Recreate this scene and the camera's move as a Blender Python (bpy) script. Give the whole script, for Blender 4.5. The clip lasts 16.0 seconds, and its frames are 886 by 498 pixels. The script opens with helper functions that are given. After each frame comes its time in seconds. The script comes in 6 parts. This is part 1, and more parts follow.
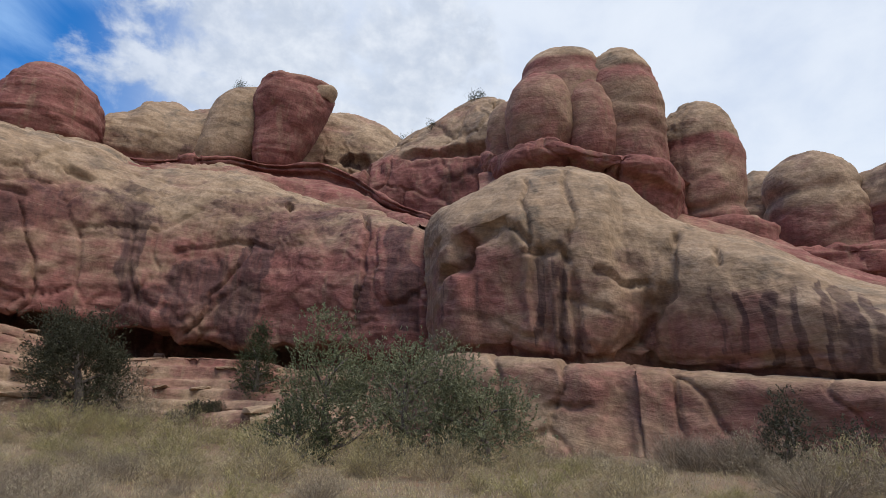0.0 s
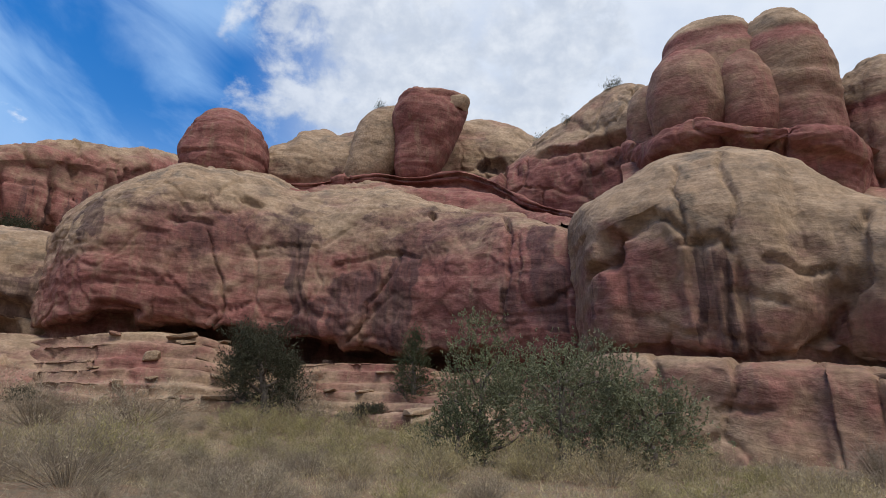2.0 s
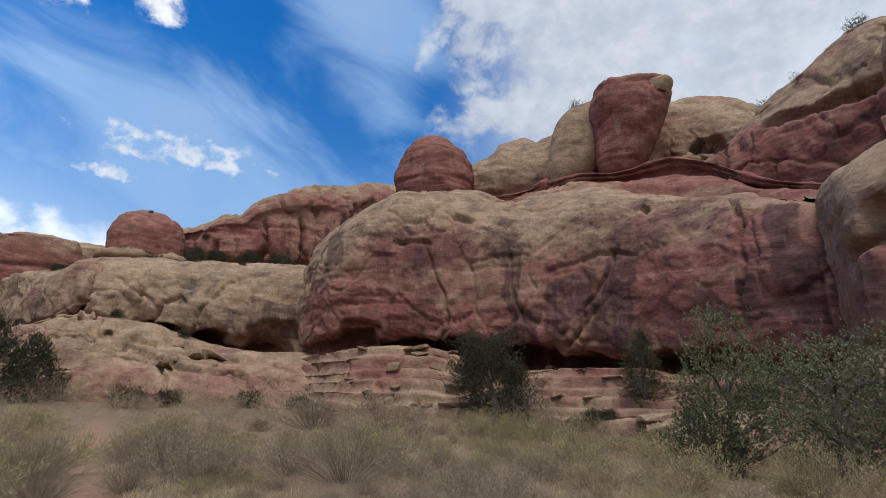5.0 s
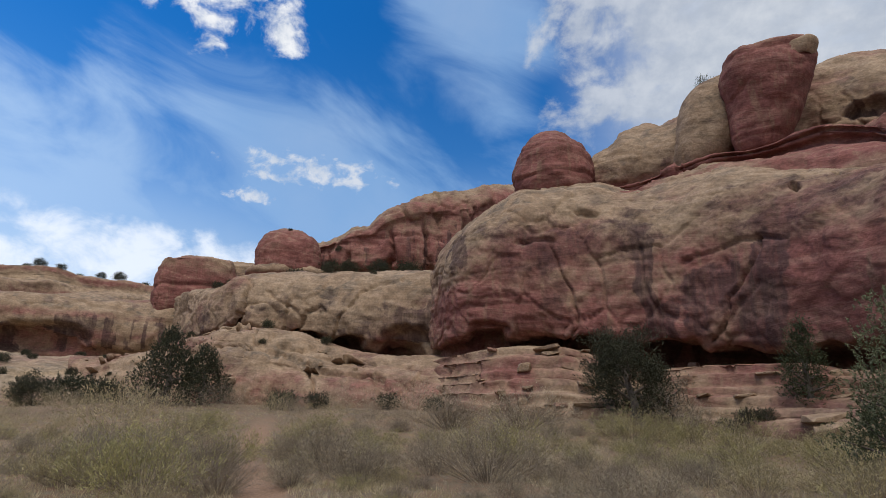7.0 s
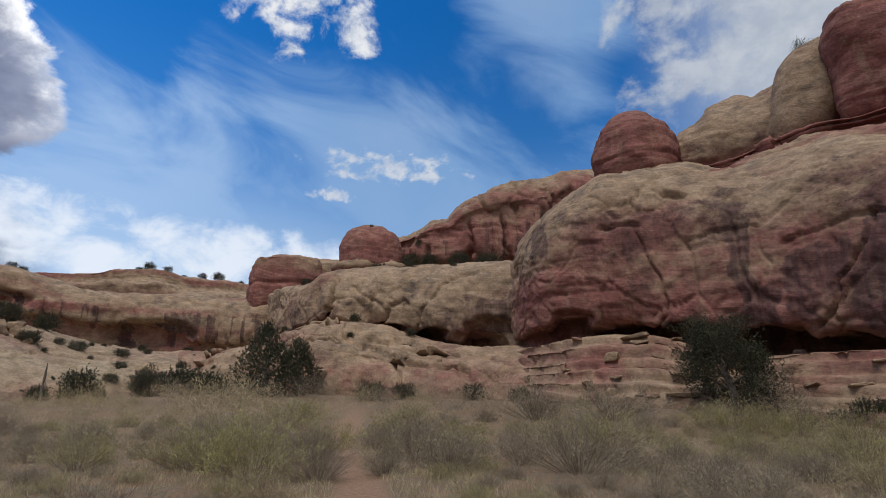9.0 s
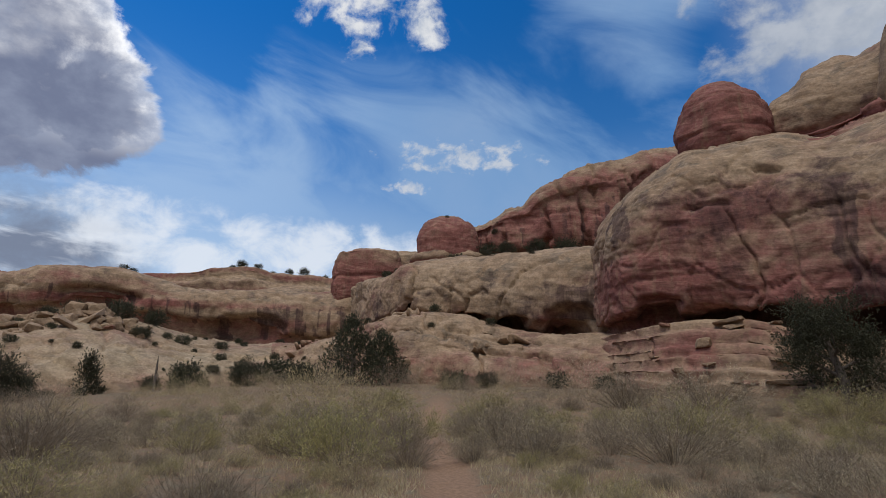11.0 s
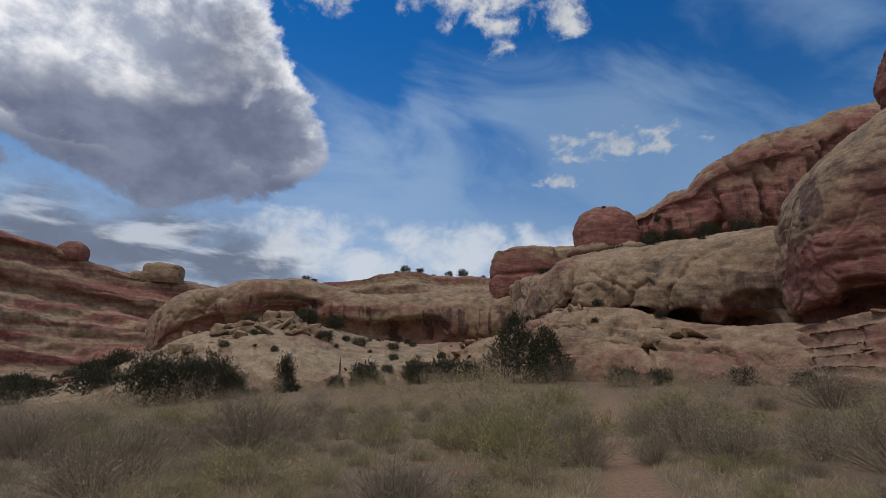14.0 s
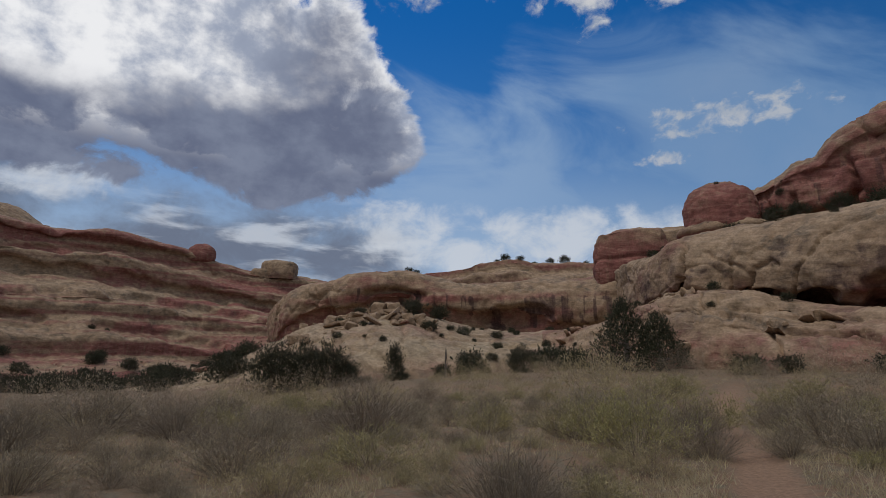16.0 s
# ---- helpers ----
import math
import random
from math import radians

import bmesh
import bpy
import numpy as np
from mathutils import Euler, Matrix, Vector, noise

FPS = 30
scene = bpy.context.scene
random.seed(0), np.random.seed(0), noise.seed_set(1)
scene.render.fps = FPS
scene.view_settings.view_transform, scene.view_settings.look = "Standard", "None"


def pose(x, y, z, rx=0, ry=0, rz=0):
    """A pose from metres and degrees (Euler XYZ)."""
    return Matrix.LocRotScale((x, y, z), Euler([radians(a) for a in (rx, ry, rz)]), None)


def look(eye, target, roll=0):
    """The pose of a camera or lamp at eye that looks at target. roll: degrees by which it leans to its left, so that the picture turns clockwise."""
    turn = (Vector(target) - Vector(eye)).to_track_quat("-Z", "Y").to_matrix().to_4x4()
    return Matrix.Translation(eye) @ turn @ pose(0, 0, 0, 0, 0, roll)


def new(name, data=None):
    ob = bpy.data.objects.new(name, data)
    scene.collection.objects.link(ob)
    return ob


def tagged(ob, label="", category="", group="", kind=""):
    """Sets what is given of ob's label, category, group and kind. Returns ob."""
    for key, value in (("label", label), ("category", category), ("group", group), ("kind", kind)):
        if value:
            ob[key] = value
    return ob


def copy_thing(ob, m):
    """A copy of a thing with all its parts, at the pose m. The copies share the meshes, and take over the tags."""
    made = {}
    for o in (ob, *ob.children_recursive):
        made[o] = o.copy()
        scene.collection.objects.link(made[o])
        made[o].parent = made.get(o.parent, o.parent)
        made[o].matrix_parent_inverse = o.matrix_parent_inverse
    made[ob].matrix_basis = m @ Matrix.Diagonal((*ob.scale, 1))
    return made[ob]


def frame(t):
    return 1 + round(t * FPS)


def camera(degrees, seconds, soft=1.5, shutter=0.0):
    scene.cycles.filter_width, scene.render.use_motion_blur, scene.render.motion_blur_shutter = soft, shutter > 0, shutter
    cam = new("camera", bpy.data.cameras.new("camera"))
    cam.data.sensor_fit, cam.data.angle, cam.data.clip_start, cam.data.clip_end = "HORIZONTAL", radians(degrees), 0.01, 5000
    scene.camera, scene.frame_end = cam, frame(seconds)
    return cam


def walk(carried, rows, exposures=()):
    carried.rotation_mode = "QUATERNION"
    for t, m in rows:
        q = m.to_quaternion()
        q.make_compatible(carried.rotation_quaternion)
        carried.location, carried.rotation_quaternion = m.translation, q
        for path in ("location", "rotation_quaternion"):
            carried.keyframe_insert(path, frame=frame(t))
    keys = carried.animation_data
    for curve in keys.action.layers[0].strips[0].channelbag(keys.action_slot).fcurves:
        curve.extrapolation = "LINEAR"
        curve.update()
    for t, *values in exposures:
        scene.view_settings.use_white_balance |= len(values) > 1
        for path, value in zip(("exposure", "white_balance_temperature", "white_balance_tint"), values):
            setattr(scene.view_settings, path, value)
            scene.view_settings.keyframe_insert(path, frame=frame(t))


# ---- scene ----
EYE = 1.6     # height of the lens over the trail
ARM = 0.45    # the phone is held at arm's length while the body turns


def carried_at(a, b, yaw):
    y = radians(yaw)
    return pose(-ARM * math.sin(y), ARM * math.cos(y), EYE, a, b, yaw)


cam = camera(76.92, 16.0, soft=0.8)
ROWS = [
    (0, 105.83, 0.13, 1.01),
    (0.5, 105.84, 0.13, 4.70),
    (1, 105.89, 0.04, 8.55),
    (1.5, 105.99, -0.02, 12.34),
    (2, 106.08, -0.07, 15.91),
    (2.5, 106.16, 0.05, 19.64),
    (3, 106.31, 0.08, 23.69),
    (3.5, 106.38, -0.04, 27.83),
    (4, 106.45, -0.10, 31.27),
    (6.5, 106.72, 0.02, 47.79),
    (7, 106.68, 0.02, 50.87),
    (7.5, 106.63, 0.01, 53.35),
    (8, 106.52, -0.07, 55.46),
    (8.5, 106.17, -0.07, 57.52),
    (11, 104.67, 0.05, 67.34),
    (11.5, 104.62, 0.06, 70.97),
    (12, 104.62, 0.03, 74.08),
    (12.5, 104.60, 0.07, 76.87),
    (13, 104.58, 0.04, 79.29),
    (13.5, 104.56, -0.01, 81.24),
    (14, 104.46, -0.02, 83.61),
    (14.5, 104.30, -0.01, 86.18),
    (15, 103.98, 0.02, 88.60),
    (15.5, 103.57, 0.01, 91.13),
    (16, 103.30, -0.07, 94.05),
]
# the phone's meter darkens its picture as the bright sky fills it
walk(cam, [(t, carried_at(a, b, c)) for t, a, b, c in ROWS], exposures=((0, 0.3), (3, 0.22), (5, 0.1), (7.5, -0.1), (12, -0.42), (16, -0.75)))

# ---- light ----
SUN_AZ, SUN_EL = 220.0, 66.0     # bearing to the left of the first view, height


def sky_world():
    world = bpy.data.worlds.new("sky")
    world.use_nodes = True
    scene.world = world
    nt = world.node_tree
    nt.nodes.clear()
    N, L = nt.nodes.new, nt.links.new

    def val(op, a, b=None, c=None, clamp=False):
        n = N("ShaderNodeMath")
        n.operation, n.use_clamp = op, clamp
        for i, v in enumerate((a, b, c)):
            if v is None:
                continue
            if isinstance(v, (int, float)):
                n.inputs[i].default_value = v
            else:
                L(v, n.inputs[i])
        return n.outputs[0]

    def ramp(v, lo, hi, a=0.0, b=1.0):
        n = N("ShaderNodeMapRange")
        n.interpolation_type = "SMOOTHSTEP"
        L(v, n.inputs[0])
        for i, k in enumerate((lo, hi, a, b)):
            n.inputs[i + 1].default_value = k
        return n.outputs[0]

    def mix(f, a, b):
        n = N("ShaderNodeMix")
        n.data_type = "RGBA"
        if isinstance(f, (int, float)):
            n.inputs[0].default_value = f
        else:
            L(f, n.inputs[0])
        for i, v in ((6, a), (7, b)):
            if isinstance(v, tuple):
                n.inputs[i].default_value = (*v, 1)
            else:
                L(v, n.inputs[i])
        return n.outputs[2]

    def fbm(vec, scale, detail=8.0, rough=0.55, dist=0.0):
        n = N("ShaderNodeTexNoise")
        L(vec, n.inputs["Vector"])
        n.inputs["Scale"].default_value, n.inputs["Detail"].default_value = scale, detail
        n.inputs["Roughness"].default_value, n.inputs["Distortion"].default_value = rough, dist
        return n.outputs[0]

    sky = N("ShaderNodeTexSky")
    sky.sky_type, sky.sun_disc = "NISHITA", False
    sky.sun_elevation, sky.sun_rotation = radians(SUN_EL), radians(-SUN_AZ)
    sky.air_density, sky.dust_density, sky.ozone_density = 1.0, 0.6, 2.2
    co = N("ShaderNodeTexCoord").outputs["Generated"]
    sep = N("ShaderNodeSeparateXYZ")
    L(co, sep.inputs[0])
    X, Y, Z = sep.outputs
    az = val("MULTIPLY", val("ARCTAN2", val("MULTIPLY", X, -1.0), Y), 57.2958)
    el = val("MULTIPLY", val("ARCSINE", Z), 57.2958)
    comb = N("ShaderNodeCombineXYZ")
    L(val("MULTIPLY", az, 0.0175), comb.inputs[0])
    L(val("MULTIPLY", el, 0.024), comb.inputs[1])
    flat = comb.outputs[0]
    n_big = fbm(flat, 4.2, 9, 0.56, 0.2)
    n_fine = fbm(flat, 13.0, 8, 0.6, 0.1)

    def blob(a, e, wa, we, turn=0.0):
        """A soft mound of cloud: 1 at its middle, 0 from its rim outwards."""
        c, s = math.cos(radians(turn)), math.sin(radians(turn))
        da, de = val("SUBTRACT", az, a), val("SUBTRACT", el, e)
        u = val("DIVIDE", val("ADD", val("MULTIPLY", da, c), val("MULTIPLY", de, s)), wa)
        v = val("DIVIDE", val("SUBTRACT", val("MULTIPLY", de, c), val("MULTIPLY", da, s)), we)
        r2 = val("ADD", val("MULTIPLY", u, u), val("MULTIPLY", v, v))
        return val("SUBTRACT", 1.0, r2)

    billow = {}

    def cumulus(blobs, ragged=1.0, edge=0.22, grain_size=4.2):
        """Blobs joined, their rim broken up by the noise."""
        if grain_size not in billow:
            billow[grain_size] = fbm(flat, grain_size, 10, 0.6, 0.3)
        n_own = billow[grain_size]
        m = None
        for b in blobs:
            k = blob(*b)
            m = k if m is None else val("SMOOTH_MAX", m, k, 0.35)
        r = val("ADD", val("MULTIPLY", val("SUBTRACT", n_own, 0.5), 5.0 * ragged), val("MULTIPLY", val("SUBTRACT", n_fine, 0.5), 1.6 * ragged))
        d = val("ADD", m, r)
        return ramp(d, 0.0, edge), d

    unit = SKY_UNIT

    def tone(r, g, b):
        return (r * unit, g * unit, b * unit)

    blue = mix(ramp(el, 8.0, 40.0), (0.095, 0.34, 0.82), (0.006, 0.165, 0.585))
    base = N("ShaderNodeMix")
    base.data_type = "RGBA"
    base.inputs[0].default_value = 0.95
    L(sky.outputs[0], base.inputs[6])
    deep = N("ShaderNodeVectorMath")
    deep.operation = "SCALE"
    L(blue, deep.inputs[0])
    L(val("MULTIPLY", ramp(az, 45.0, 105.0, 0.9, 1.3), SKY_UNIT), deep.inputs["Scale"])
    L(deep.outputs[0], base.inputs[7])
    colour = base.outputs[2]
    # thin high haze in long streaks
    tilt = N("ShaderNodeVectorRotate")
    tilt.rotation_type = "Z_AXIS"
    tilt.inputs["Angle"].default_value = radians(-28)
    L(flat, tilt.inputs["Vector"])
    stretch = N("ShaderNodeVectorMath")
    stretch.operation = "MULTIPLY"
    L(tilt.outputs[0], stretch.inputs[0])
    stretch.inputs[1].default_value = (1.0, 2.0, 1.0)
    wisps = fbm(stretch.outputs[0], 2.6, 8, 0.55, 0.6)
    band = val("MAXIMUM", blob(86, 14, 26, 17), val("MAXIMUM", blob(62, 22, 22, 9, 20), val("MAXIMUM", blob(47, 37, 10, 9), blob(44, 14, 16, 12))))
    veil = val("MULTIPLY", ramp(val("ADD", wisps, val("MULTIPLY", val("MAXIMUM", band, -0.6), 0.26)), 0.42, 0.78), 0.64)
    low = ramp(el, 27.0, 11.0, 0.0, 0.86)
    veil = val("MAXIMUM", veil, low)
    white_side = ramp(az, 40.0, 18.0, 0.0, 0.92)
    white = val("MULTIPLY", white_side, ramp(n_big, 0.2, 0.6, 0.8, 1.0))
    colour = mix(veil, colour, mix(ramp(az, 66.0, 92.0), mix(n_big, tone(0.29, 0.56, 0.96), tone(0.58, 0.76, 1.02)), tone(0.64, 0.87, 1.18)))
    colour = mix(white, colour, mix(n_big, tone(0.66, 0.74, 0.86), tone(0.90, 0.95, 1.02)))

    # bright cloud behind the balanced rock
    a1, d1 = cumulus([(22, 33, 17, 10), (8, 34, 16, 11), (32, 40, 8, 9), (14, 46, 26, 10)], 0.75, 0.9, 8.0)
    t1 = mix(ramp(n_fine, 0.34, 0.72), tone(0.53, 0.60, 0.72), tone(0.76, 0.81, 0.89))
    colour = mix(val("MULTIPLY", a1, 0.85), colour, t1)
    # puffs overhead and the small streak over the canyon
    a2, d2 = cumulus([(82, 39.6, 9, 3.6, 10), (70.0, 37.2, 4.2, 2.8), (77, 36.2, 2.8, 3.4), (98, 39, 7, 2.6), (74, 39, 4, 2.0)], 1.1, 1.6, 17.0)
    colour = mix(a2, colour, mix(ramp(n_fine, 0.36, 0.62), tone(0.70, 0.78, 0.92), tone(1.12, 1.14, 1.18)))
    a3, d3 = cumulus([(65.5, 23.8, 7.8, 1.6, 1), (71.0, 21.2, 3.2, 0.8)], 1.5, 1.6, 24.0)
    colour = mix(val("MULTIPLY", a3, 0.75), colour, mix(ramp(n_fine, 0.4, 0.62), tone(0.72, 0.80, 0.92), tone(0.98, 1.0, 1.04)))
    # low bank over the far mesa
    a5, d5 = cumulus([(110, 13.5, 16, 7.5), (121, 12.5, 12, 6.5), (104, 13.5, 8, 6.0), (140, 15, 16, 5), (160, 16, 20, 6)], 0.5, 1.2, 6.0)
    layered = N("ShaderNodeVectorMath")
    layered.operation = "MULTIPLY"
    L(flat, layered.inputs[0])
    layered.inputs[1].default_value = (1.0, 3.2, 1.0)
    n_layer = fbm(layered.outputs[0], 6.0, 8, 0.55, 0.3)
    t5 = mix(ramp(n_layer, 0.48, 0.66), tone(0.27, 0.32, 0.45), tone(0.92, 0.99, 1.12))
    colour = mix(val("MULTIPLY", a5, 0.95), colour, t5)
    a6, d6 = cumulus([(97, 14.5, 8, 4.0), (129, 16.5, 6, 2.0), (85, 13.0, 17, 4.2), (72, 14.0, 9, 2.6)], 0.8, 1.3, 11.0)
    colour = mix(val("MULTIPLY", a6, 0.8), colour, tone(1.15, 1.22, 1.33))
    # the large cumulus: lit rim, grey belly
    a4, d4 = cumulus([(135, 24, 10, 7.5), (112, 24.5, 13.5, 8), (109, 31, 9, 7), (122, 27, 12, 9.5), (139, 31, 15, 11), (102.6, 24.5, 6.8, 6.0), (124, 38, 18, 9)], 0.38, 0.28, 8.0)
    belly = val("ADD", val("ADD", ramp(el, 31.0, 21.0), ramp(az, 118.0, 104.0, 0.0, 0.75)), val("MULTIPLY", val("SUBTRACT", n_big, 0.5), 1.6))
    belly = val("MULTIPLY", ramp(belly, 0.1, 0.8), val("MAXIMUM", ramp(d4, 0.1, 0.8), ramp(el, 25.0, 20.0)))
    crown = mix(ramp(val("ADD", n_fine, val("MULTIPLY", n_big, 0.7)), 0.70, 1.05), tone(1.65, 1.66, 1.7), tone(0.66, 0.75, 0.96))
    colour = mix(a4, colour, mix(belly, crown, mix(ramp(val("ADD", n_fine, n_big), 0.8, 1.25), tone(0.25, 0.295, 0.45), tone(0.38, 0.44, 0.61))))
    # ground haze colour under the horizon
    colour = mix(ramp(el, -0.5, -2.0), colour, tone(0.16, 0.13, 0.11))
    bg = N("ShaderNodeBackground")
    L(colour, bg.inputs["Color"])
    bg.inputs["Strength"].default_value = SKY_STRENGTH
    out = N("ShaderNodeOutputWorld")
    L(bg.outputs[0], out.inputs[0])


SKY_STRENGTH = 0.085
SKY_UNIT = 10.0    # the sky texture's own scale of brightness
sky_world()
lamp = bpy.data.lights.new("sun", "SUN")
lamp.energy, lamp.angle, lamp.color = 2.5, radians(28), (1.0, 0.95, 0.88)
sun = new("sun", lamp)
s_az, s_el = radians(SUN_AZ), radians(SUN_EL)
s_dir = Vector((-math.sin(s_az) * math.cos(s_el), math.cos(s_az) * math.cos(s_el), math.sin(s_el)))
sun.matrix_world = look(s_dir * 200, (0, 0, 0))


# ---- numbers ----
LATTICE = np.random.default_rng(11).uniform(-1, 1, 64**3).astype(np.float32)


def lattice(i, seed):
    """A fixed random number, -1 to 1, for each whole point."""
    x, y, z = ((i[..., k] + seed * m) & 63 for k, m in ((0, 37), (1, 23), (2, 51)))
    return LATTICE[(x << 12) | (y << 6) | z]


def grain(p, seed=0):
    """Smooth value noise, about -1 to 1, at the points p."""
    p = np.asarray(p, np.float64)
    lo = np.floor(p)
    f = (p - lo).astype(np.float32)
    f = f * f * f * (f * (f * 6 - 15) + 10)
    i = lo.astype(np.int32)
    x0, y0, z0 = ((i[..., k] + seed * m) & 63 for k, m in ((0, 37), (1, 23), (2, 51)))
    x1, y1, z1 = (x0 + 1) & 63, (y0 + 1) & 63, (z0 + 1) & 63
    x0, x1, y0, y1 = x0 << 12, x1 << 12, y0 << 6, y1 << 6
    fx, fy, fz = f[..., 0], f[..., 1], f[..., 2]

    def line(a, b):
        k = a | b
        u, v = LATTICE[k | z0], LATTICE[k | z1]
        return u + (v - u) * fz

    a, b, c, d = line(x0, y0), line(x0, y1), line(x1, y0), line(x1, y1)
    a = a + (b - a) * fy
    c = c + (d - c) * fy
    return a + (c - a) * fx


def fractal(p, octaves=4, seed=0, gain=0.5):
    total, a, norm = 0.0, 1.0, 0.0
    p = np.asarray(p, float)
    for o in range(octaves):
        total = total + a * grain(p * 2.03**o + o * 17.3, seed + o)
        norm += a
        a *= gain
    return total / norm * 1.5


def step(x, a, b):
    k = np.clip((x - a) / (b - a), 0, 1)
    return k * k * (3 - 2 * k)


def curve_through(x, y, q):
    """A smooth curve without overshoot through the knots (x, y), at q. y may have further axes."""
    x, y, q = np.asarray(x, float), np.asarray(y, float), np.asarray(q, float)
    shape = (-1,) + (1,) * (y.ndim - 1)
    h = np.diff(x).reshape(shape)
    s = np.diff(y, axis=0) / h
    m = np.zeros_like(y)
    a, b = s[:-1], s[1:]
    with np.errstate(all="ignore"):
        m[1:-1] = np.where(a * b > 0, 2 * a * b / np.where(a + b == 0, 1, a + b), 0)
    m[0], m[-1] = s[0], s[-1]
    k = np.clip(np.searchsorted(x, q) - 1, 0, len(x) - 2)
    w = (x[k + 1] - x[k]).reshape(shape)
    t = ((q - x[k]) / (x[k + 1] - x[k])).reshape(shape)
    return (y[k] * (2 * t**3 - 3 * t**2 + 1) + m[k] * w * (t**3 - 2 * t**2 + t) + y[k + 1] * (3 * t**2 - 2 * t**3) + m[k + 1] * w * (t**3 - t**2))


def rise(r, el):
    """The height of what stands r metres off and el degrees up."""
    return EYE + r * np.tan(np.radians(el))


def spot(az, r, z=0.0):
    """A place from its bearing (degrees to the left of the first view), range and height."""
    a = np.radians(az)
    return np.stack(np.broadcast_arrays(-np.sin(a) * r, np.cos(a) * r, z), -1)


def bearing(p):
    return np.degrees(np.arctan2(-p[..., 0], p[..., 1])), np.hypot(p[..., 0], p[..., 1])


# ---- materials ----
def node_material(name):
    mat = bpy.data.materials.new(name)
    mat.use_nodes = True
    nt = mat.node_tree
    return mat, nt, nt.nodes["Principled BSDF"]


def texture(nt, kind, scale, stretch=(1, 1, 1), tilt=None, **inputs):
    N, L = nt.nodes.new, nt.links.new
    co = N("ShaderNodeTexCoord")
    mp = N("ShaderNodeMapping")
    mp.inputs["Scale"].default_value = stretch
    source = co.outputs["Object"]
    if tilt:
        turn = N("ShaderNodeVectorRotate")
        turn.rotation_type = "EULER_XYZ"
        turn.inputs["Rotation"].default_value = tilt
        L(source, turn.inputs["Vector"])
        source = turn.outputs[0]
    L(source, mp.inputs[0])
    tex = N("ShaderNodeTexNoise" if kind == "noise" else "ShaderNodeTexVoronoi")
    L(mp.outputs[0], tex.inputs["Vector"])
    tex.inputs["Scale"].default_value = scale
    for k, v in inputs.items():
        tex.inputs[k].default_value = v
    return tex.outputs[0]


def blend(nt, f, a, b, mode="MIX"):
    n = nt.nodes.new("ShaderNodeMix")
    n.data_type, n.blend_type = "RGBA", mode
    for i, v in ((0, f), (6, a), (7, b)):
        if isinstance(v, (int, float)):
            n.inputs[i].default_value = v
        elif isinstance(v, tuple):
            n.inputs[i].default_value = (*v, 1)
        else:
            nt.links.new(v, n.inputs[i])
    return n.outputs[2]


def remap(nt, v, lo, hi, a=0.0, b=1.0):
    n = nt.nodes.new("ShaderNodeMapRange")
    n.interpolation_type = "SMOOTHSTEP"
    nt.links.new(v, n.inputs[0])
    for i, k in enumerate((lo, hi, a, b)):
        n.inputs[i + 1].default_value = k
    return n.outputs[0]


def arith(nt, op, a, b):
    n = nt.nodes.new("ShaderNodeMath")
    n.operation = op
    for i, v in enumerate((a, b)):
        if isinstance(v, (int, float)):
            n.inputs[i].default_value = v
        else:
            nt.links.new(v, n.inputs[i])
    return n.outputs[0]


def attribute(nt, name):
    n = nt.nodes.new("ShaderNodeAttribute")
    n.attribute_name = name
    return n.outputs["Fac"]


def bump(nt, bsdf, height, strength, distance):
    n = nt.nodes.new("ShaderNodeBump")
    n.inputs["Strength"].default_value, n.inputs["Distance"].default_value = strength, distance
    nt.links.new(height, n.inputs["Height"])
    nt.links.new(n.outputs[0], bsdf.inputs["Normal"])


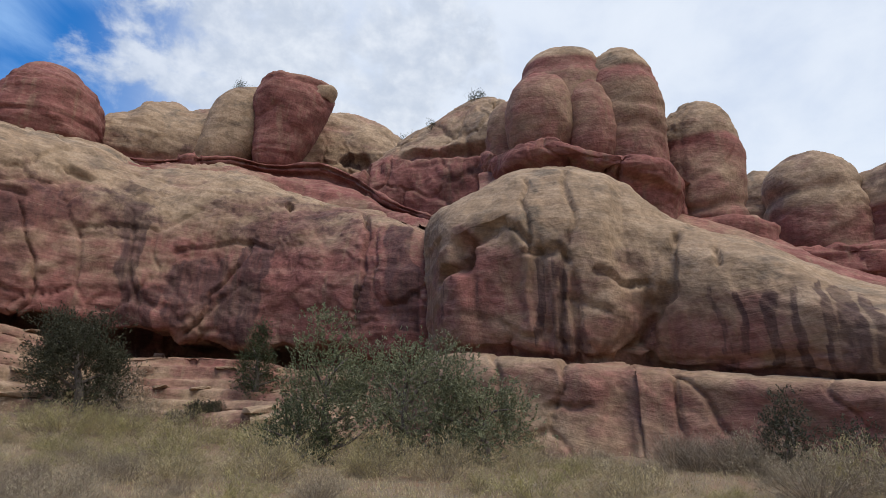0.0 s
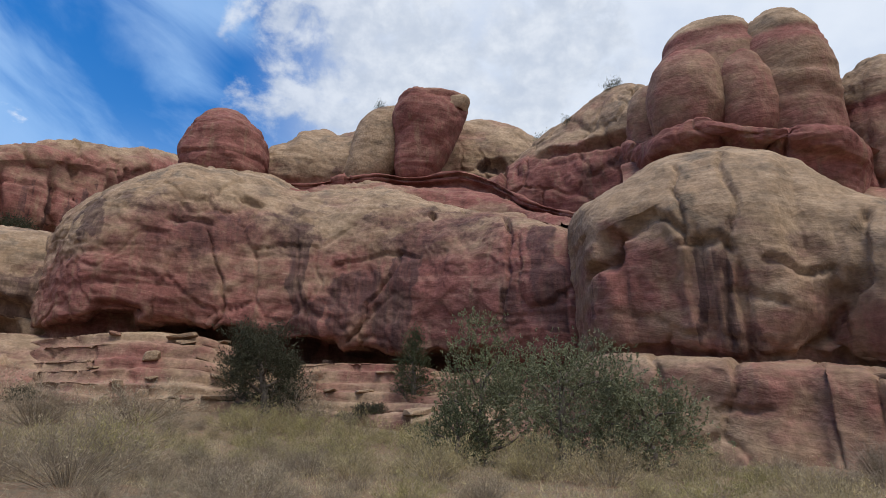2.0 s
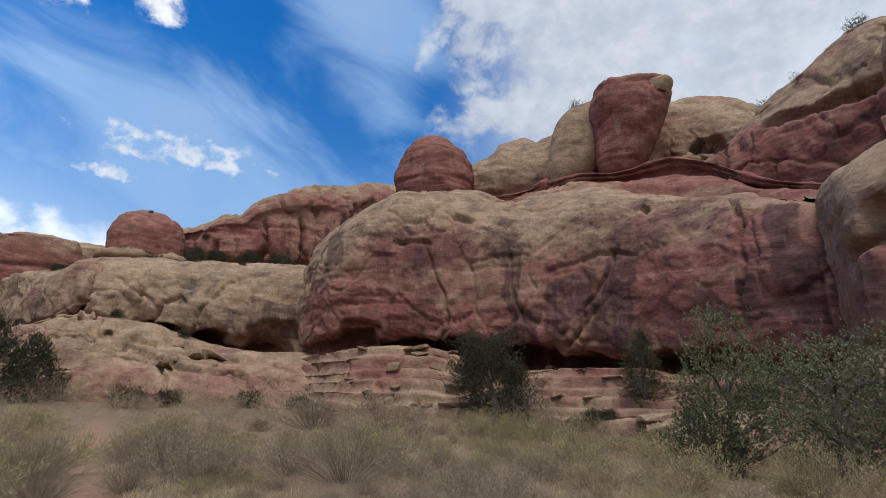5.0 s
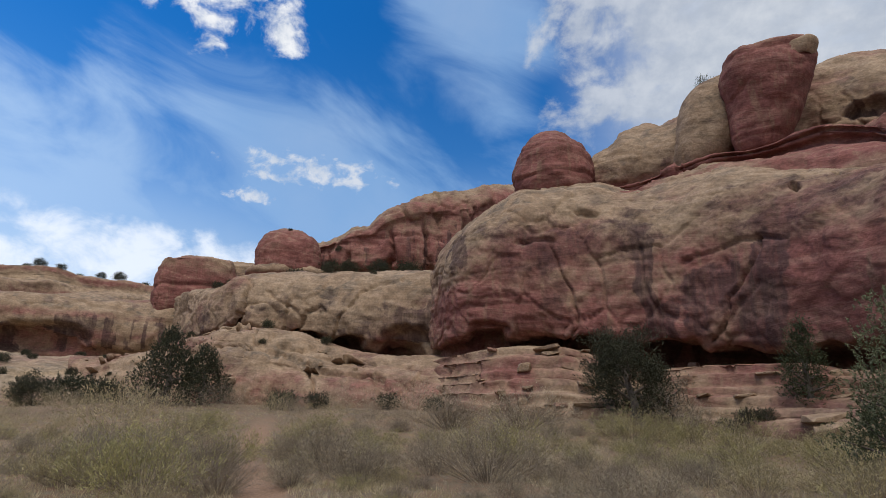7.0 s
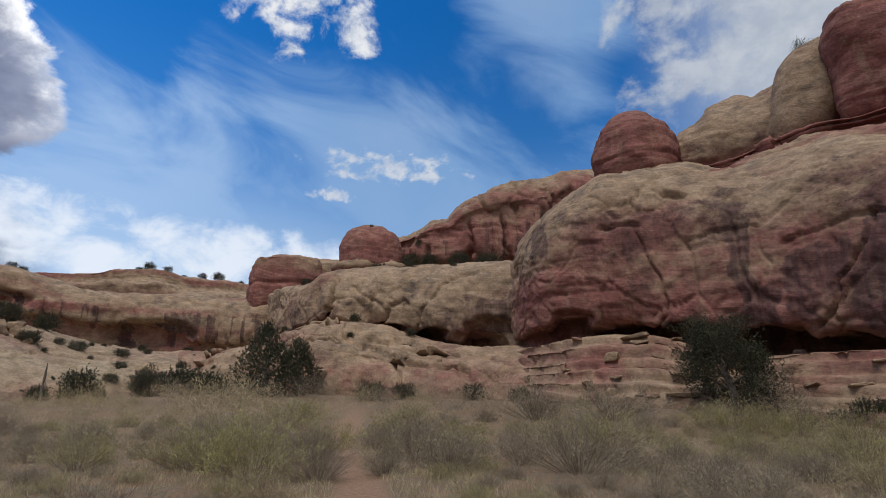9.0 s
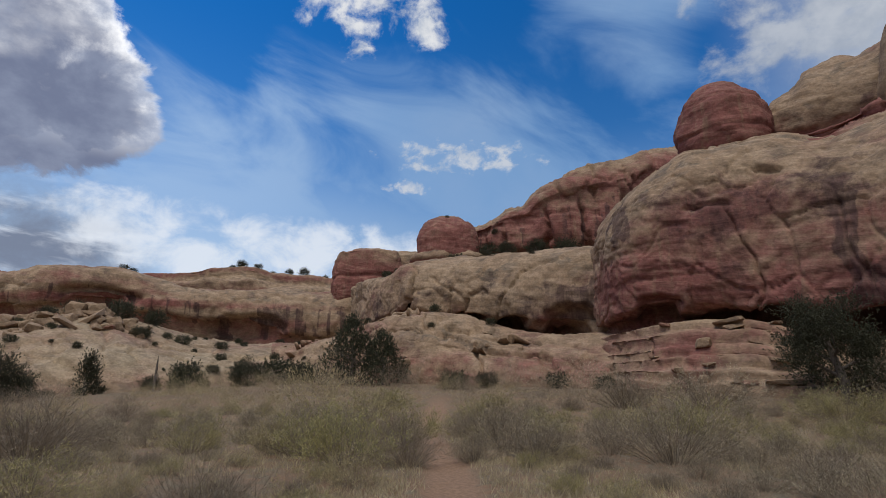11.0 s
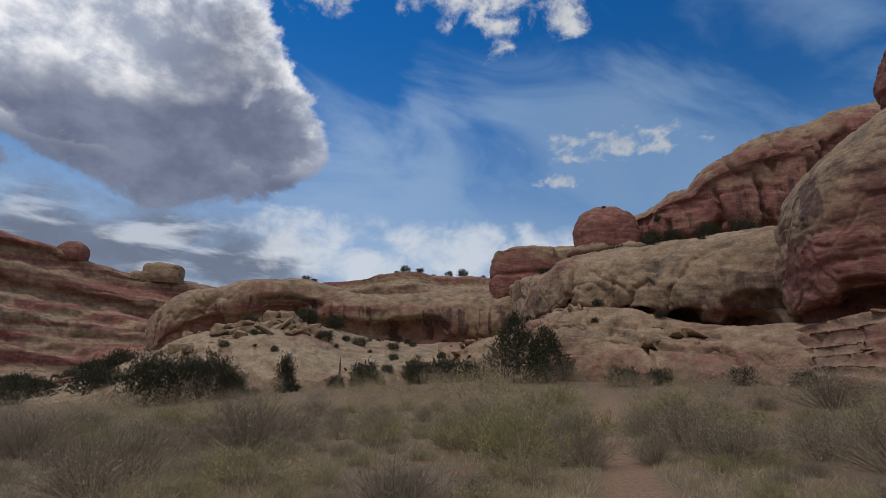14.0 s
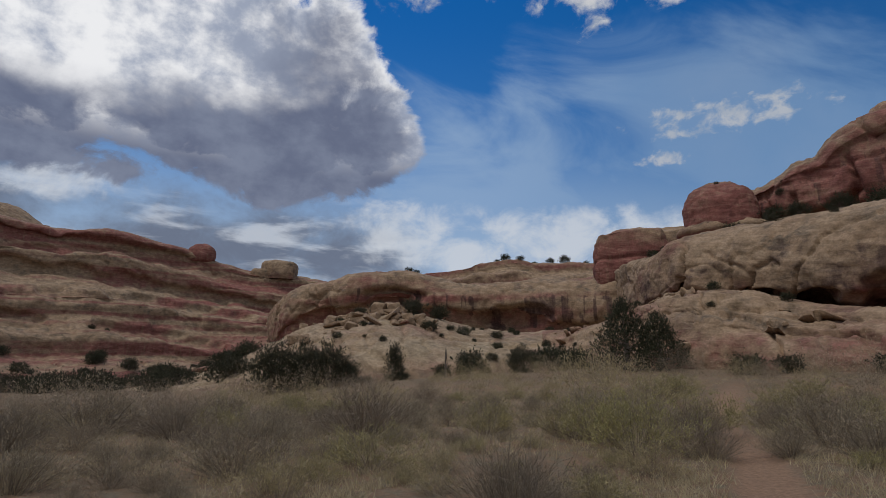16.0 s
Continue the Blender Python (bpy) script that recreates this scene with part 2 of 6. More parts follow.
def sandstone():
    """Banded sandstone: buff and iron-red beds, desert varnish, lichen grey, cross-bedding."""
    mat, nt, bsdf = node_material("sandstone")
    red, varnish, pale = attribute(nt, "iron"), attribute(nt, "varnish"), attribute(nt, "pale")
    wide = texture(nt, "noise", 0.22, Detail=6.0, Roughness=0.6)
    mid = texture(nt, "noise", 0.9, (1, 1, 1.4), Detail=6.0, Roughness=0.55)
    fine = texture(nt, "noise", 5.0, Detail=6.0, Roughness=0.6)
    beds = texture(nt, "noise", 1.0, (0.22, 0.22, 2.4), (0.10, -0.14, 0.0), Detail=6.0, Roughness=0.6, Distortion=0.9)
    # two sets of cross-beds, dipping each its own way
    flat_set = texture(nt, "noise", 1.0, (0.4, 0.4, 9.0), (0.05, 0.09, 0.0), Detail=3.0, Roughness=0.55, Distortion=0.9)
    steep_set = texture(nt, "noise", 1.0, (0.4, 0.4, 8.0), (-0.13, -0.22, 0.0), Detail=3.0, Roughness=0.55, Distortion=0.9)
    thin = arith(nt, "ADD", arith(nt, "MULTIPLY", flat_set, remap(nt, wide, 0.47, 0.52)), arith(nt, "MULTIPLY", steep_set, remap(nt, wide, 0.52, 0.47)))
    blot = texture(nt, "noise", 0.55, (1, 1, 1.3), Detail=8.0, Roughness=0.66, Distortion=0.4)
    runs = texture(nt, "noise", 1.0, (1.6, 1.6, 0.14), Detail=6.0, Roughness=0.62, Distortion=0.25)
    buff = blend(nt, remap(nt, wide, 0.3, 0.7), BUFF_A, BUFF_B)
    buff = blend(nt, remap(nt, beds, 0.45, 0.6, 0.0, 0.5), buff, BUFF_C)
    buff = blend(nt, remap(nt, runs, 0.48, 0.66, 0.0, 0.4), buff, (0.285, 0.190, 0.118))
    grey = arith(nt, "MULTIPLY", remap(nt, blot, 0.48, 0.62), remap(nt, wide, 0.36, 0.58, 0.25, 0.9))
    buff = blend(nt, grey, buff, (0.168, 0.132, 0.098))
    iron = blend(nt, remap(nt, blot, 0.35, 0.65), IRON_A, IRON_B)
    iron = blend(nt, remap(nt, beds, 0.48, 0.62, 0.0, 0.55), iron, IRON_C)
    iron = blend(nt, remap(nt, runs, 0.52, 0.68, 0.0, 0.5), iron, BUFF_B)
    iron = blend(nt, remap(nt, runs, 0.46, 0.30, 0.0, 0.5), iron, (0.13, 0.06, 0.048))
    wobble = arith(nt, "ADD", red, arith(nt, "MULTIPLY", arith(nt, "SUBTRACT", blot, 0.5), 1.3))
    wobble = arith(nt, "ADD", wobble, arith(nt, "MULTIPLY", arith(nt, "SUBTRACT", beds, 0.5), 0.7))
    colour = blend(nt, remap(nt, wobble, 0.02, 0.92), buff, iron)
    colour = blend(nt, arith(nt, "MULTIPLY", pale, 0.6), colour, (0.345, 0.280, 0.190))
    chips = arith(nt, "MULTIPLY", remap(nt, mid, 0.60, 0.70), remap(nt, beds, 0.5, 0.6, 0.2, 0.8))
    colour = blend(nt, arith(nt, "MULTIPLY", chips, 0.5), colour, BUFF_C)
    streaks = texture(nt, "noise", 1.0, (2.6, 2.6, 0.16), Detail=5.0, Roughness=0.6)
    v = arith(nt, "ADD", varnish, arith(nt, "MULTIPLY", arith(nt, "SUBTRACT", blot, 0.5), 1.1))
    v = arith(nt, "MULTIPLY", remap(nt, v, 0.26, 0.62), remap(nt, streaks, 0.34, 0.58, 0.6, 1.0))
    v = arith(nt, "MULTIPLY", v, remap(nt, varnish, 0.05, 0.3))
    # dark varnish tone; on the slabs it also paints the recess's shade
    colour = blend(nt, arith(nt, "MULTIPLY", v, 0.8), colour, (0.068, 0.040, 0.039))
    grains = blend(nt, remap(nt, fine, 0.25, 0.75), (0.74, 0.74, 0.74), (1.2, 1.2, 1.2))
    colour = blend(nt, 0.8, colour, grains, "MULTIPLY")
    patchy = blend(nt, remap(nt, mid, 0.36, 0.62), (0.78, 0.77, 0.76), (1.10, 1.10, 1.10))
    colour = blend(nt, 0.9, colour, patchy, "MULTIPLY")
    lines = blend(nt, remap(nt, thin, 0.40, 0.52), (0.74, 0.72, 0.70), (1.06, 1.06, 1.06))
    colour = blend(nt, remap(nt, blot, 0.42, 0.62, 0.0, 0.65), colour, lines, "MULTIPLY")
    # hair-fine laminae, each set leaning with the beds it belongs to
    lamina_a = texture(nt, "noise", 1.0, (0.8, 0.8, 20.0), (0.04, 0.07, 0.0), Detail=4.0, Roughness=0.7, Distortion=1.2)
    lamina_b = texture(nt, "noise", 1.0, (0.8, 0.8, 17.0), (-0.12, -0.20, 0.0), Detail=4.0, Roughness=0.7, Distortion=1.2)
    lamina = arith(nt, "ADD", arith(nt, "MULTIPLY", lamina_a, remap(nt, wide, 0.48, 0.51)), arith(nt, "MULTIPLY", lamina_b, remap(nt, wide, 0.51, 0.48)))
    colour = blend(nt, remap(nt, blot, 0.44, 0.64, 0.0, 0.3), colour, blend(nt, remap(nt, lamina, 0.36, 0.58), (0.76, 0.75, 0.74), (1.08, 1.08, 1.08)), "MULTIPLY")
    nt.links.new(colour, bsdf.inputs["Base Color"])
    bsdf.inputs["Roughness"].default_value = 0.92
    bsdf.inputs["Specular IOR Level"].default_value = 0.15
    h = arith(nt, "ADD", arith(nt, "ADD", arith(nt, "MULTIPLY", thin, 0.07), arith(nt, "MULTIPLY", lamina, 0.02)), arith(nt, "ADD", arith(nt, "MULTIPLY", mid, 0.36), arith(nt, "MULTIPLY", fine, 0.16)))
    bump(nt, bsdf, h, 1.0, 0.26)
    return mat


BUFF_A, BUFF_B, BUFF_C = (0.318, 0.226, 0.148), (0.256, 0.174, 0.114), (0.370, 0.274, 0.188)
IRON_A, IRON_B, IRON_C = (0.172, 0.066, 0.058), (0.244, 0.102, 0.084), (0.305, 0.164, 0.128)
SANDSTONE = sandstone()


def soil():
    mat, nt, bsdf = node_material("sandy_soil")
    wide = texture(nt, "noise", 0.35, Detail=5.0, Roughness=0.6)
    fine = texture(nt, "noise", 14.0, Detail=7.0, Roughness=0.7)
    litter = texture(nt, "noise", 3.2, Detail=8.0, Roughness=0.75)
    ground_c = blend(nt, remap(nt, wide, 0.3, 0.7), (0.215, 0.15, 0.10), (0.27, 0.165, 0.105))
    ground_c = blend(nt, remap(nt, litter, 0.42, 0.62, 0.0, 0.85), ground_c, (0.19, 0.165, 0.115))
    ground_c = blend(nt, attribute(nt, "trail"), ground_c, (0.30, 0.19, 0.125))
    ground_c = blend(nt, 0.8, ground_c, blend(nt, remap(nt, fine, 0.25, 0.75), (0.6, 0.6, 0.6), (1.25, 1.25, 1.25)), "MULTIPLY")
    nt.links.new(ground_c, bsdf.inputs["Base Color"])
    bsdf.inputs["Roughness"].default_value = 0.95
    bsdf.inputs["Specular IOR Level"].default_value = 0.1
    bump(nt, bsdf, arith(nt, "ADD", litter, arith(nt, "MULTIPLY", fine, 0.4)), 0.9, 0.08)
    return mat


SOIL = soil()


# ---- mesh building ----
def mesh_object(name, verts, faces, material, parent=None, attrs=(), smooth=True):
    me = bpy.data.meshes.new(name)
    verts, faces = np.asarray(verts, np.float32), np.asarray(faces, np.int32)
    k = faces.shape[1]
    me.vertices.add(len(verts))
    me.vertices.foreach_set("co", verts.ravel())
    me.loops.add(faces.size)
    me.loops.foreach_set("vertex_index", faces.ravel())
    me.polygons.add(len(faces))
    me.polygons.foreach_set("loop_start", np.arange(0, faces.size, k, dtype=np.int32))
    me.polygons.foreach_set("use_smooth", np.full(len(faces), smooth))
    for key, data in attrs:
        me.attributes.new(key, "FLOAT", "POINT").data.foreach_set("value", np.asarray(data, np.float32).ravel())
    me.materials.append(material)
    me.update(calc_edges=True)
    me.validate()
    ob = new(name, me)
    ob.parent = parent
    return ob


def quads(m, n, wrap=False, start=0):
    """Faces of a grid of m rows and n columns; wrap joins the last column to the first."""
    i, j = np.meshgrid(np.arange(m - 1), np.arange(n if wrap else n - 1), indexing="ij")
    j2 = (j + 1) % n
    return np.stack([i * n + j, i * n + j2, (i + 1) * n + j2, (i + 1) * n + j], -1).reshape(-1, 4) + start


def normals(P, wrap=False):
    du = np.gradient(P, axis=0)
    dv = (np.roll(P, -1, 1) - np.roll(P, 1, 1)) if wrap else np.gradient(P, axis=1)
    n = np.cross(dv, du)
    return n / (np.linalg.norm(n, axis=-1, keepdims=True) + 1e-9)


def cells(q, seed):
    """Cracked blocks: how near the edge of its block each point lies, and a number for the block."""
    i0 = np.floor(q).astype(np.int64)
    f1 = np.full(q.shape[:-1], 9.0)
    f2 = f1.copy()
    tag = np.zeros(q.shape[:-1])
    for dx in (-1, 0, 1):
        for dy in (-1, 0, 1):
            for dz in (-1, 0, 1):
                c = i0 + np.array([dx, dy, dz])
                mid = c + 0.5 + 0.42 * np.stack([lattice(c, seed + k) for k in (1, 2, 3)], -1)
                dist = np.linalg.norm(q - mid, axis=-1)
                near = dist < f1
                f2 = np.where(near, f1, np.minimum(f2, dist))
                tag = np.where(near, lattice(c, seed + 9), tag)
                f1 = np.where(near, dist, f1)
    return f2 - f1, tag


def terraced(n, levels, sharp=0.16):
    """Turns a smooth field into flat treads with steep risers: the scars where plates of rock have fallen."""
    k = n * levels
    f = np.floor(k)
    return (f + step(k - f, 0.5 - sharp, 0.5 + sharp)) / levels


def weathered(P, N, amp, seed, beds=1.0, joints=1.0, dip=0.04, size=1.0, blocks=1.0):
    """How far the weather has worn each point of a rock face: hollows, fallen plates, bedding notches, joints, pocks."""
    q = P / size
    warp = np.stack([fractal(q * 0.3 + 11.0 * k, 3, seed + 61 + k) for k in range(3)], -1)
    bulge = fractal(q * [0.13, 0.13, 0.17], 3, seed)
    lumps = fractal(q * [0.5, 0.5, 0.8], 4, seed + 7)
    plates = terraced(fractal(q * [0.17, 0.17, 0.15] + 0.12 * warp, 4, seed + 29), 5.0, 0.09)
    scales = terraced(fractal(q * [0.5, 0.5, 0.6] + 0.2 * warp, 3, seed + 37), 3.0, 0.09)
    zz = q[..., 2] + dip * q[..., 0] + 0.5 * fractal(q * 0.11, 3, seed + 3)
    layer = fractal(np.stack([q[..., 0] * 0.06, q[..., 1] * 0.06, zz * 0.85], -1), 4, seed + 11, 0.6)
    notch = -step(layer, 0.30, 0.55) * step(grain(q * [0.2, 0.2, 0.5], seed + 2), -0.35, 0.35)
    leaf = fractal(np.stack([q[..., 0] * 0.35, q[..., 1] * 0.35, zz * 3.2], -1), 3, seed + 13)
    edge, tag = cells(q * [0.24, 0.24, 0.17] + 0.22 * warp, seed + 70)
    open_joint = step(grain(q * 0.1, seed + 4), -0.25, 0.35)
    joint = -step(edge, 0.05, 0.0) * open_joint
    pocks = -step(fractal(q * [1.1, 1.1, 1.7], 3, seed + 23), 0.62, 0.9)
    return amp * size * (0.80 * bulge + 0.16 * lumps + 1.05 * plates + 0.30 * scales + beds * (0.40 * notch + 0.06 * leaf) + joints * 0.6 * joint + 0.28 * blocks * tag * open_joint + 0.12 * pocks)


def cut_in(P, dents):
    """Hollows worn into a face: bearing, height, half-width in degrees, half-height, depth."""
    az, _ = bearing(P)
    az = az + 0.5 * fractal(P * [0.7, 0.7, 0.5], 3, 77)
    total = 0.0
    for a, z, wa, wz, depth in dents:
        u = np.hypot((az - a) / wa, 0.9 * (P[..., 2] + 0.3 * fractal(P * 0.8, 3, 78) - z) / wz)
        total = total + depth * step(u, 1.2, 0.75)
    return total


def score_in(P, lines, size=1.0):
    """Cracks and ledges cut along broken lines; each line: (bearing, height) corners, then (half-width, depth)."""
    az, reach = bearing(P)
    s = np.radians(az) * reach + 0.35 * size * fractal(P * 0.6 / size, 3, 83)
    z = P[..., 2] + 0.35 * size * fractal(P * 0.6 / size, 3, 84)
    total = np.zeros(P.shape[:-1])
    for *corners, (wide, depth) in lines:
        near = np.full(P.shape[:-1], 99.0)
        for (a0, z0), (a1, z1) in zip(corners, corners[1:]):
            x0, x1 = np.radians(a0) * reach, np.radians(a1) * reach
            dx, dz = x1 - x0, z1 - z0
            k = np.clip(((s - x0) * dx + (z - z0) * dz) / (dx**2 + dz**2 + 1e-9), 0, 1)
            side = z - z0 - k * dz
            off = np.hypot(s - x0 - k * dx, side)
            # the upper lip is sharp, the lower side slopes out again
            near = np.minimum(near, np.where((side < 0) & (np.abs(dx).mean() > abs(dz)), off * 0.45, off))
        total = total + depth * step(near, wide, wide * 0.3)
    return total


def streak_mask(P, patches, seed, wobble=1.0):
    """Stained panels, some of them painted shade: bearing and height of the middle, half-width, half-height, lean,
    strength.
    """
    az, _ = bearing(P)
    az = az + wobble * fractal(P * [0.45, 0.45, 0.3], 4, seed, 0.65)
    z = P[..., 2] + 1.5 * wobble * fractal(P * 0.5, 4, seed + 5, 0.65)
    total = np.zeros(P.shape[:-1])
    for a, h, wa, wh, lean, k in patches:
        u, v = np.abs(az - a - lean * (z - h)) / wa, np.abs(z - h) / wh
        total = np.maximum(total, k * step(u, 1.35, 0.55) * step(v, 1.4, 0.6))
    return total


def cliff(name, table, shape, cell, amp, seed, label, category="cliff", iron=None, dents=(), patches=(), stripes=0.0, dip=0.04, size=1.0, beds=1.0, joints=1.0, kind="", pale=None, parts=((0.02, "undercut"), (0.62, "rock_face"), (9, "slickrock_top")), iron_z=None, red_spots=(), sway=0.0, tall=1.0, layers=0.0, blocks=1.0, cracks=()):
    """A wall of rock, its grid cell metres wide and tall * cell high. table: bearing, range of the face, height of its foot, height of its top.
    shape: pairs (set-back in metres, share of the height) from the foot up; iron: (share, amount) knots up the face."""
    table, shape = np.array(table, float), np.array(shape, float)
    order = np.argsort(table[:, 0])
    table = table[order]
    along = np.concatenate([[0], np.cumsum(np.hypot(np.diff(np.radians(table[:, 0])) * table[1:, 1], np.diff(table[:, 1])))])
    m = int(along[-1] / cell) + 2
    rows = curve_through(along, table, np.linspace(0, along[-1], m))
    h = (rows[:, 3] - rows[:, 2]).mean()
    up = np.concatenate([[0], np.cumsum(np.hypot(np.diff(shape[:, 0]), np.diff(shape[:, 1]) * h))])
    n = int(up[-1] / (cell * tall)) + 2
    even = np.linspace(0, up[-1], n)
    prof = curve_through(up, shape, even)
    sheet = np.broadcast_to(prof, (m, n, 2))
    if sway:
        # the ledges rise, fall and run out along the wall
        a2, u2 = np.meshgrid(np.linspace(0, along[-1], m), even, indexing="ij")
        shift = sway * fractal(np.stack([a2 * 0.11 / size, u2 * 0.25 / size, 0 * a2], -1), 4, seed + 17, 0.6) * np.sin(np.pi * np.clip(u2 / up[-1], 0, 1))
        sheet = curve_through(up, shape, np.clip(u2 + shift, 0, up[-1]).ravel()).reshape(m, n, 2)
    R = rows[:, 1:2] + sheet[..., 0]
    Z = rows[:, 2:3] + sheet[..., 1] * (rows[:, 3:4] - rows[:, 2:3])
    P = spot(rows[:, 0:1], R, Z)
    N = normals(P)
    if (N * -P).sum(-1).mean() < 0:
        N = -N
    Q = P + N * (weathered(P, N, amp, seed, beds, joints, dip, size, blocks) - cut_in(P, dents) - score_in(P, cracks, size))[..., None]
    share = sheet[..., 1]
    level, knots = (share, iron) if iron_z is None else (P[..., 2] + 0.8 * fractal(P * 0.12, 2, seed + 33), iron_z)
    r = np.interp(level, [k[0] for k in knots], [k[1] for k in knots])
    r = r + 0.5 * fractal(P * [0.16, 0.16, 0.3] / size, 4, seed + 31, 0.6)
    if layers:
        r = r + layers * fractal(np.stack([P[..., 0] * 0.012, P[..., 1] * 0.012, P[..., 2] * 0.75 + 0.03 * P[..., 0]], -1), 3, seed + 35, 0.7)
    if red_spots:
        r = r + streak_mask(P, [(a, h, wa, wh, 0, k) for a, h, wa, wh, k in red_spots], seed + 3)
    stain_shade = streak_mask(P, patches, seed)
    if stripes:
        az, _ = bearing(P)
        lines = fractal(np.stack([P[..., 0] * 1.5, P[..., 1] * 1.5, P[..., 2] * 0.06], -1) / size, 3, seed + 41)
        zone = fractal(P * 0.09 / size, 2, seed + 43)
        stain_shade = np.maximum(stain_shade, stripes * step(lines + 0.45 * zone, 0.22, 0.38) * step(share + 0.12 * lines, 0.0, 0.04) * step(share + 0.2 * lines, 0.72, 0.45))
    pl = np.zeros(R.shape) if pale is None else step(share, *pale) * (0.6 + 0.4 * fractal(P * 0.2, 2, seed + 51))
    ob = new(name)
    ob.location = spot(table[len(table) // 2, 0], table[len(table) // 2, 1], table[:, 2].min())
    cuts = [0] + [int(np.searchsorted(prof[:, 1] + 1e-4 * np.arange(n) / n, k)) for k, _ in parts[:-1]] + [n - 1]
    for (_, part_name), a, b in zip(parts, cuts, cuts[1:]):
        sel = (slice(None), slice(a, b + 1))
        if b > a:
            mesh_object(part_name, (Q[sel] - np.array(ob.location)).reshape(-1, 3), quads(m, b + 1 - a), SANDSTONE, ob, (("iron", r[sel]), ("varnish", stain_shade[sel]), ("pale", pl[sel])))
    return tagged(ob, label, category, kind=kind)


PROFILES = {
    "dome": ((0, 0.80), (0.12, 0.93), (0.35, 1.0), (0.6, 0.97), (0.8, 0.80), (0.92, 0.52), (0.98, 0.25), (1, 0.0)),
    "block": ((0, 0.92), (0.3, 1.0), (0.7, 0.98), (0.88, 0.88), (0.96, 0.68), (0.99, 0.35), (1, 0.0)),
    "collar": ((0, 0.86), (0.25, 1.0), (0.5, 0.96), (0.72, 1.02), (0.9, 0.93), (0.97, 0.7), (1, 0.0)),
    "bulb": ((0, 0.84), (0.15, 0.96), (0.4, 1.0), (0.64, 0.99), (0.8, 0.90), (0.91, 0.68), (0.97, 0.42), (1, 0.0)),
    "egg": ((0, 0.80), (0.12, 0.93), (0.34, 1.0), (0.55, 0.98), (0.70, 0.92), (0.82, 0.79), (0.91, 0.60), (0.97, 0.36), (1, 0.0)),
    "ball": ((0, 0.56), (0.08, 0.78), (0.22, 0.94), (0.42, 1.0), (0.62, 0.97), (0.78, 0.84), (0.89, 0.64), (0.96, 0.38), (1, 0.0)),
    "wedge": ((0, 0.36), (0.05, 0.52), (0.2, 0.65), (0.5, 0.84), (0.75, 1.0), (0.87, 0.98), (0.95, 0.78), (0.985, 0.5), (1, 0.0)),
    "mound": ((0, 1.0), (0.25, 0.95), (0.5, 0.84), (0.72, 0.66), (0.9, 0.38), (0.97, 0.2), (1, 0.0)),
}


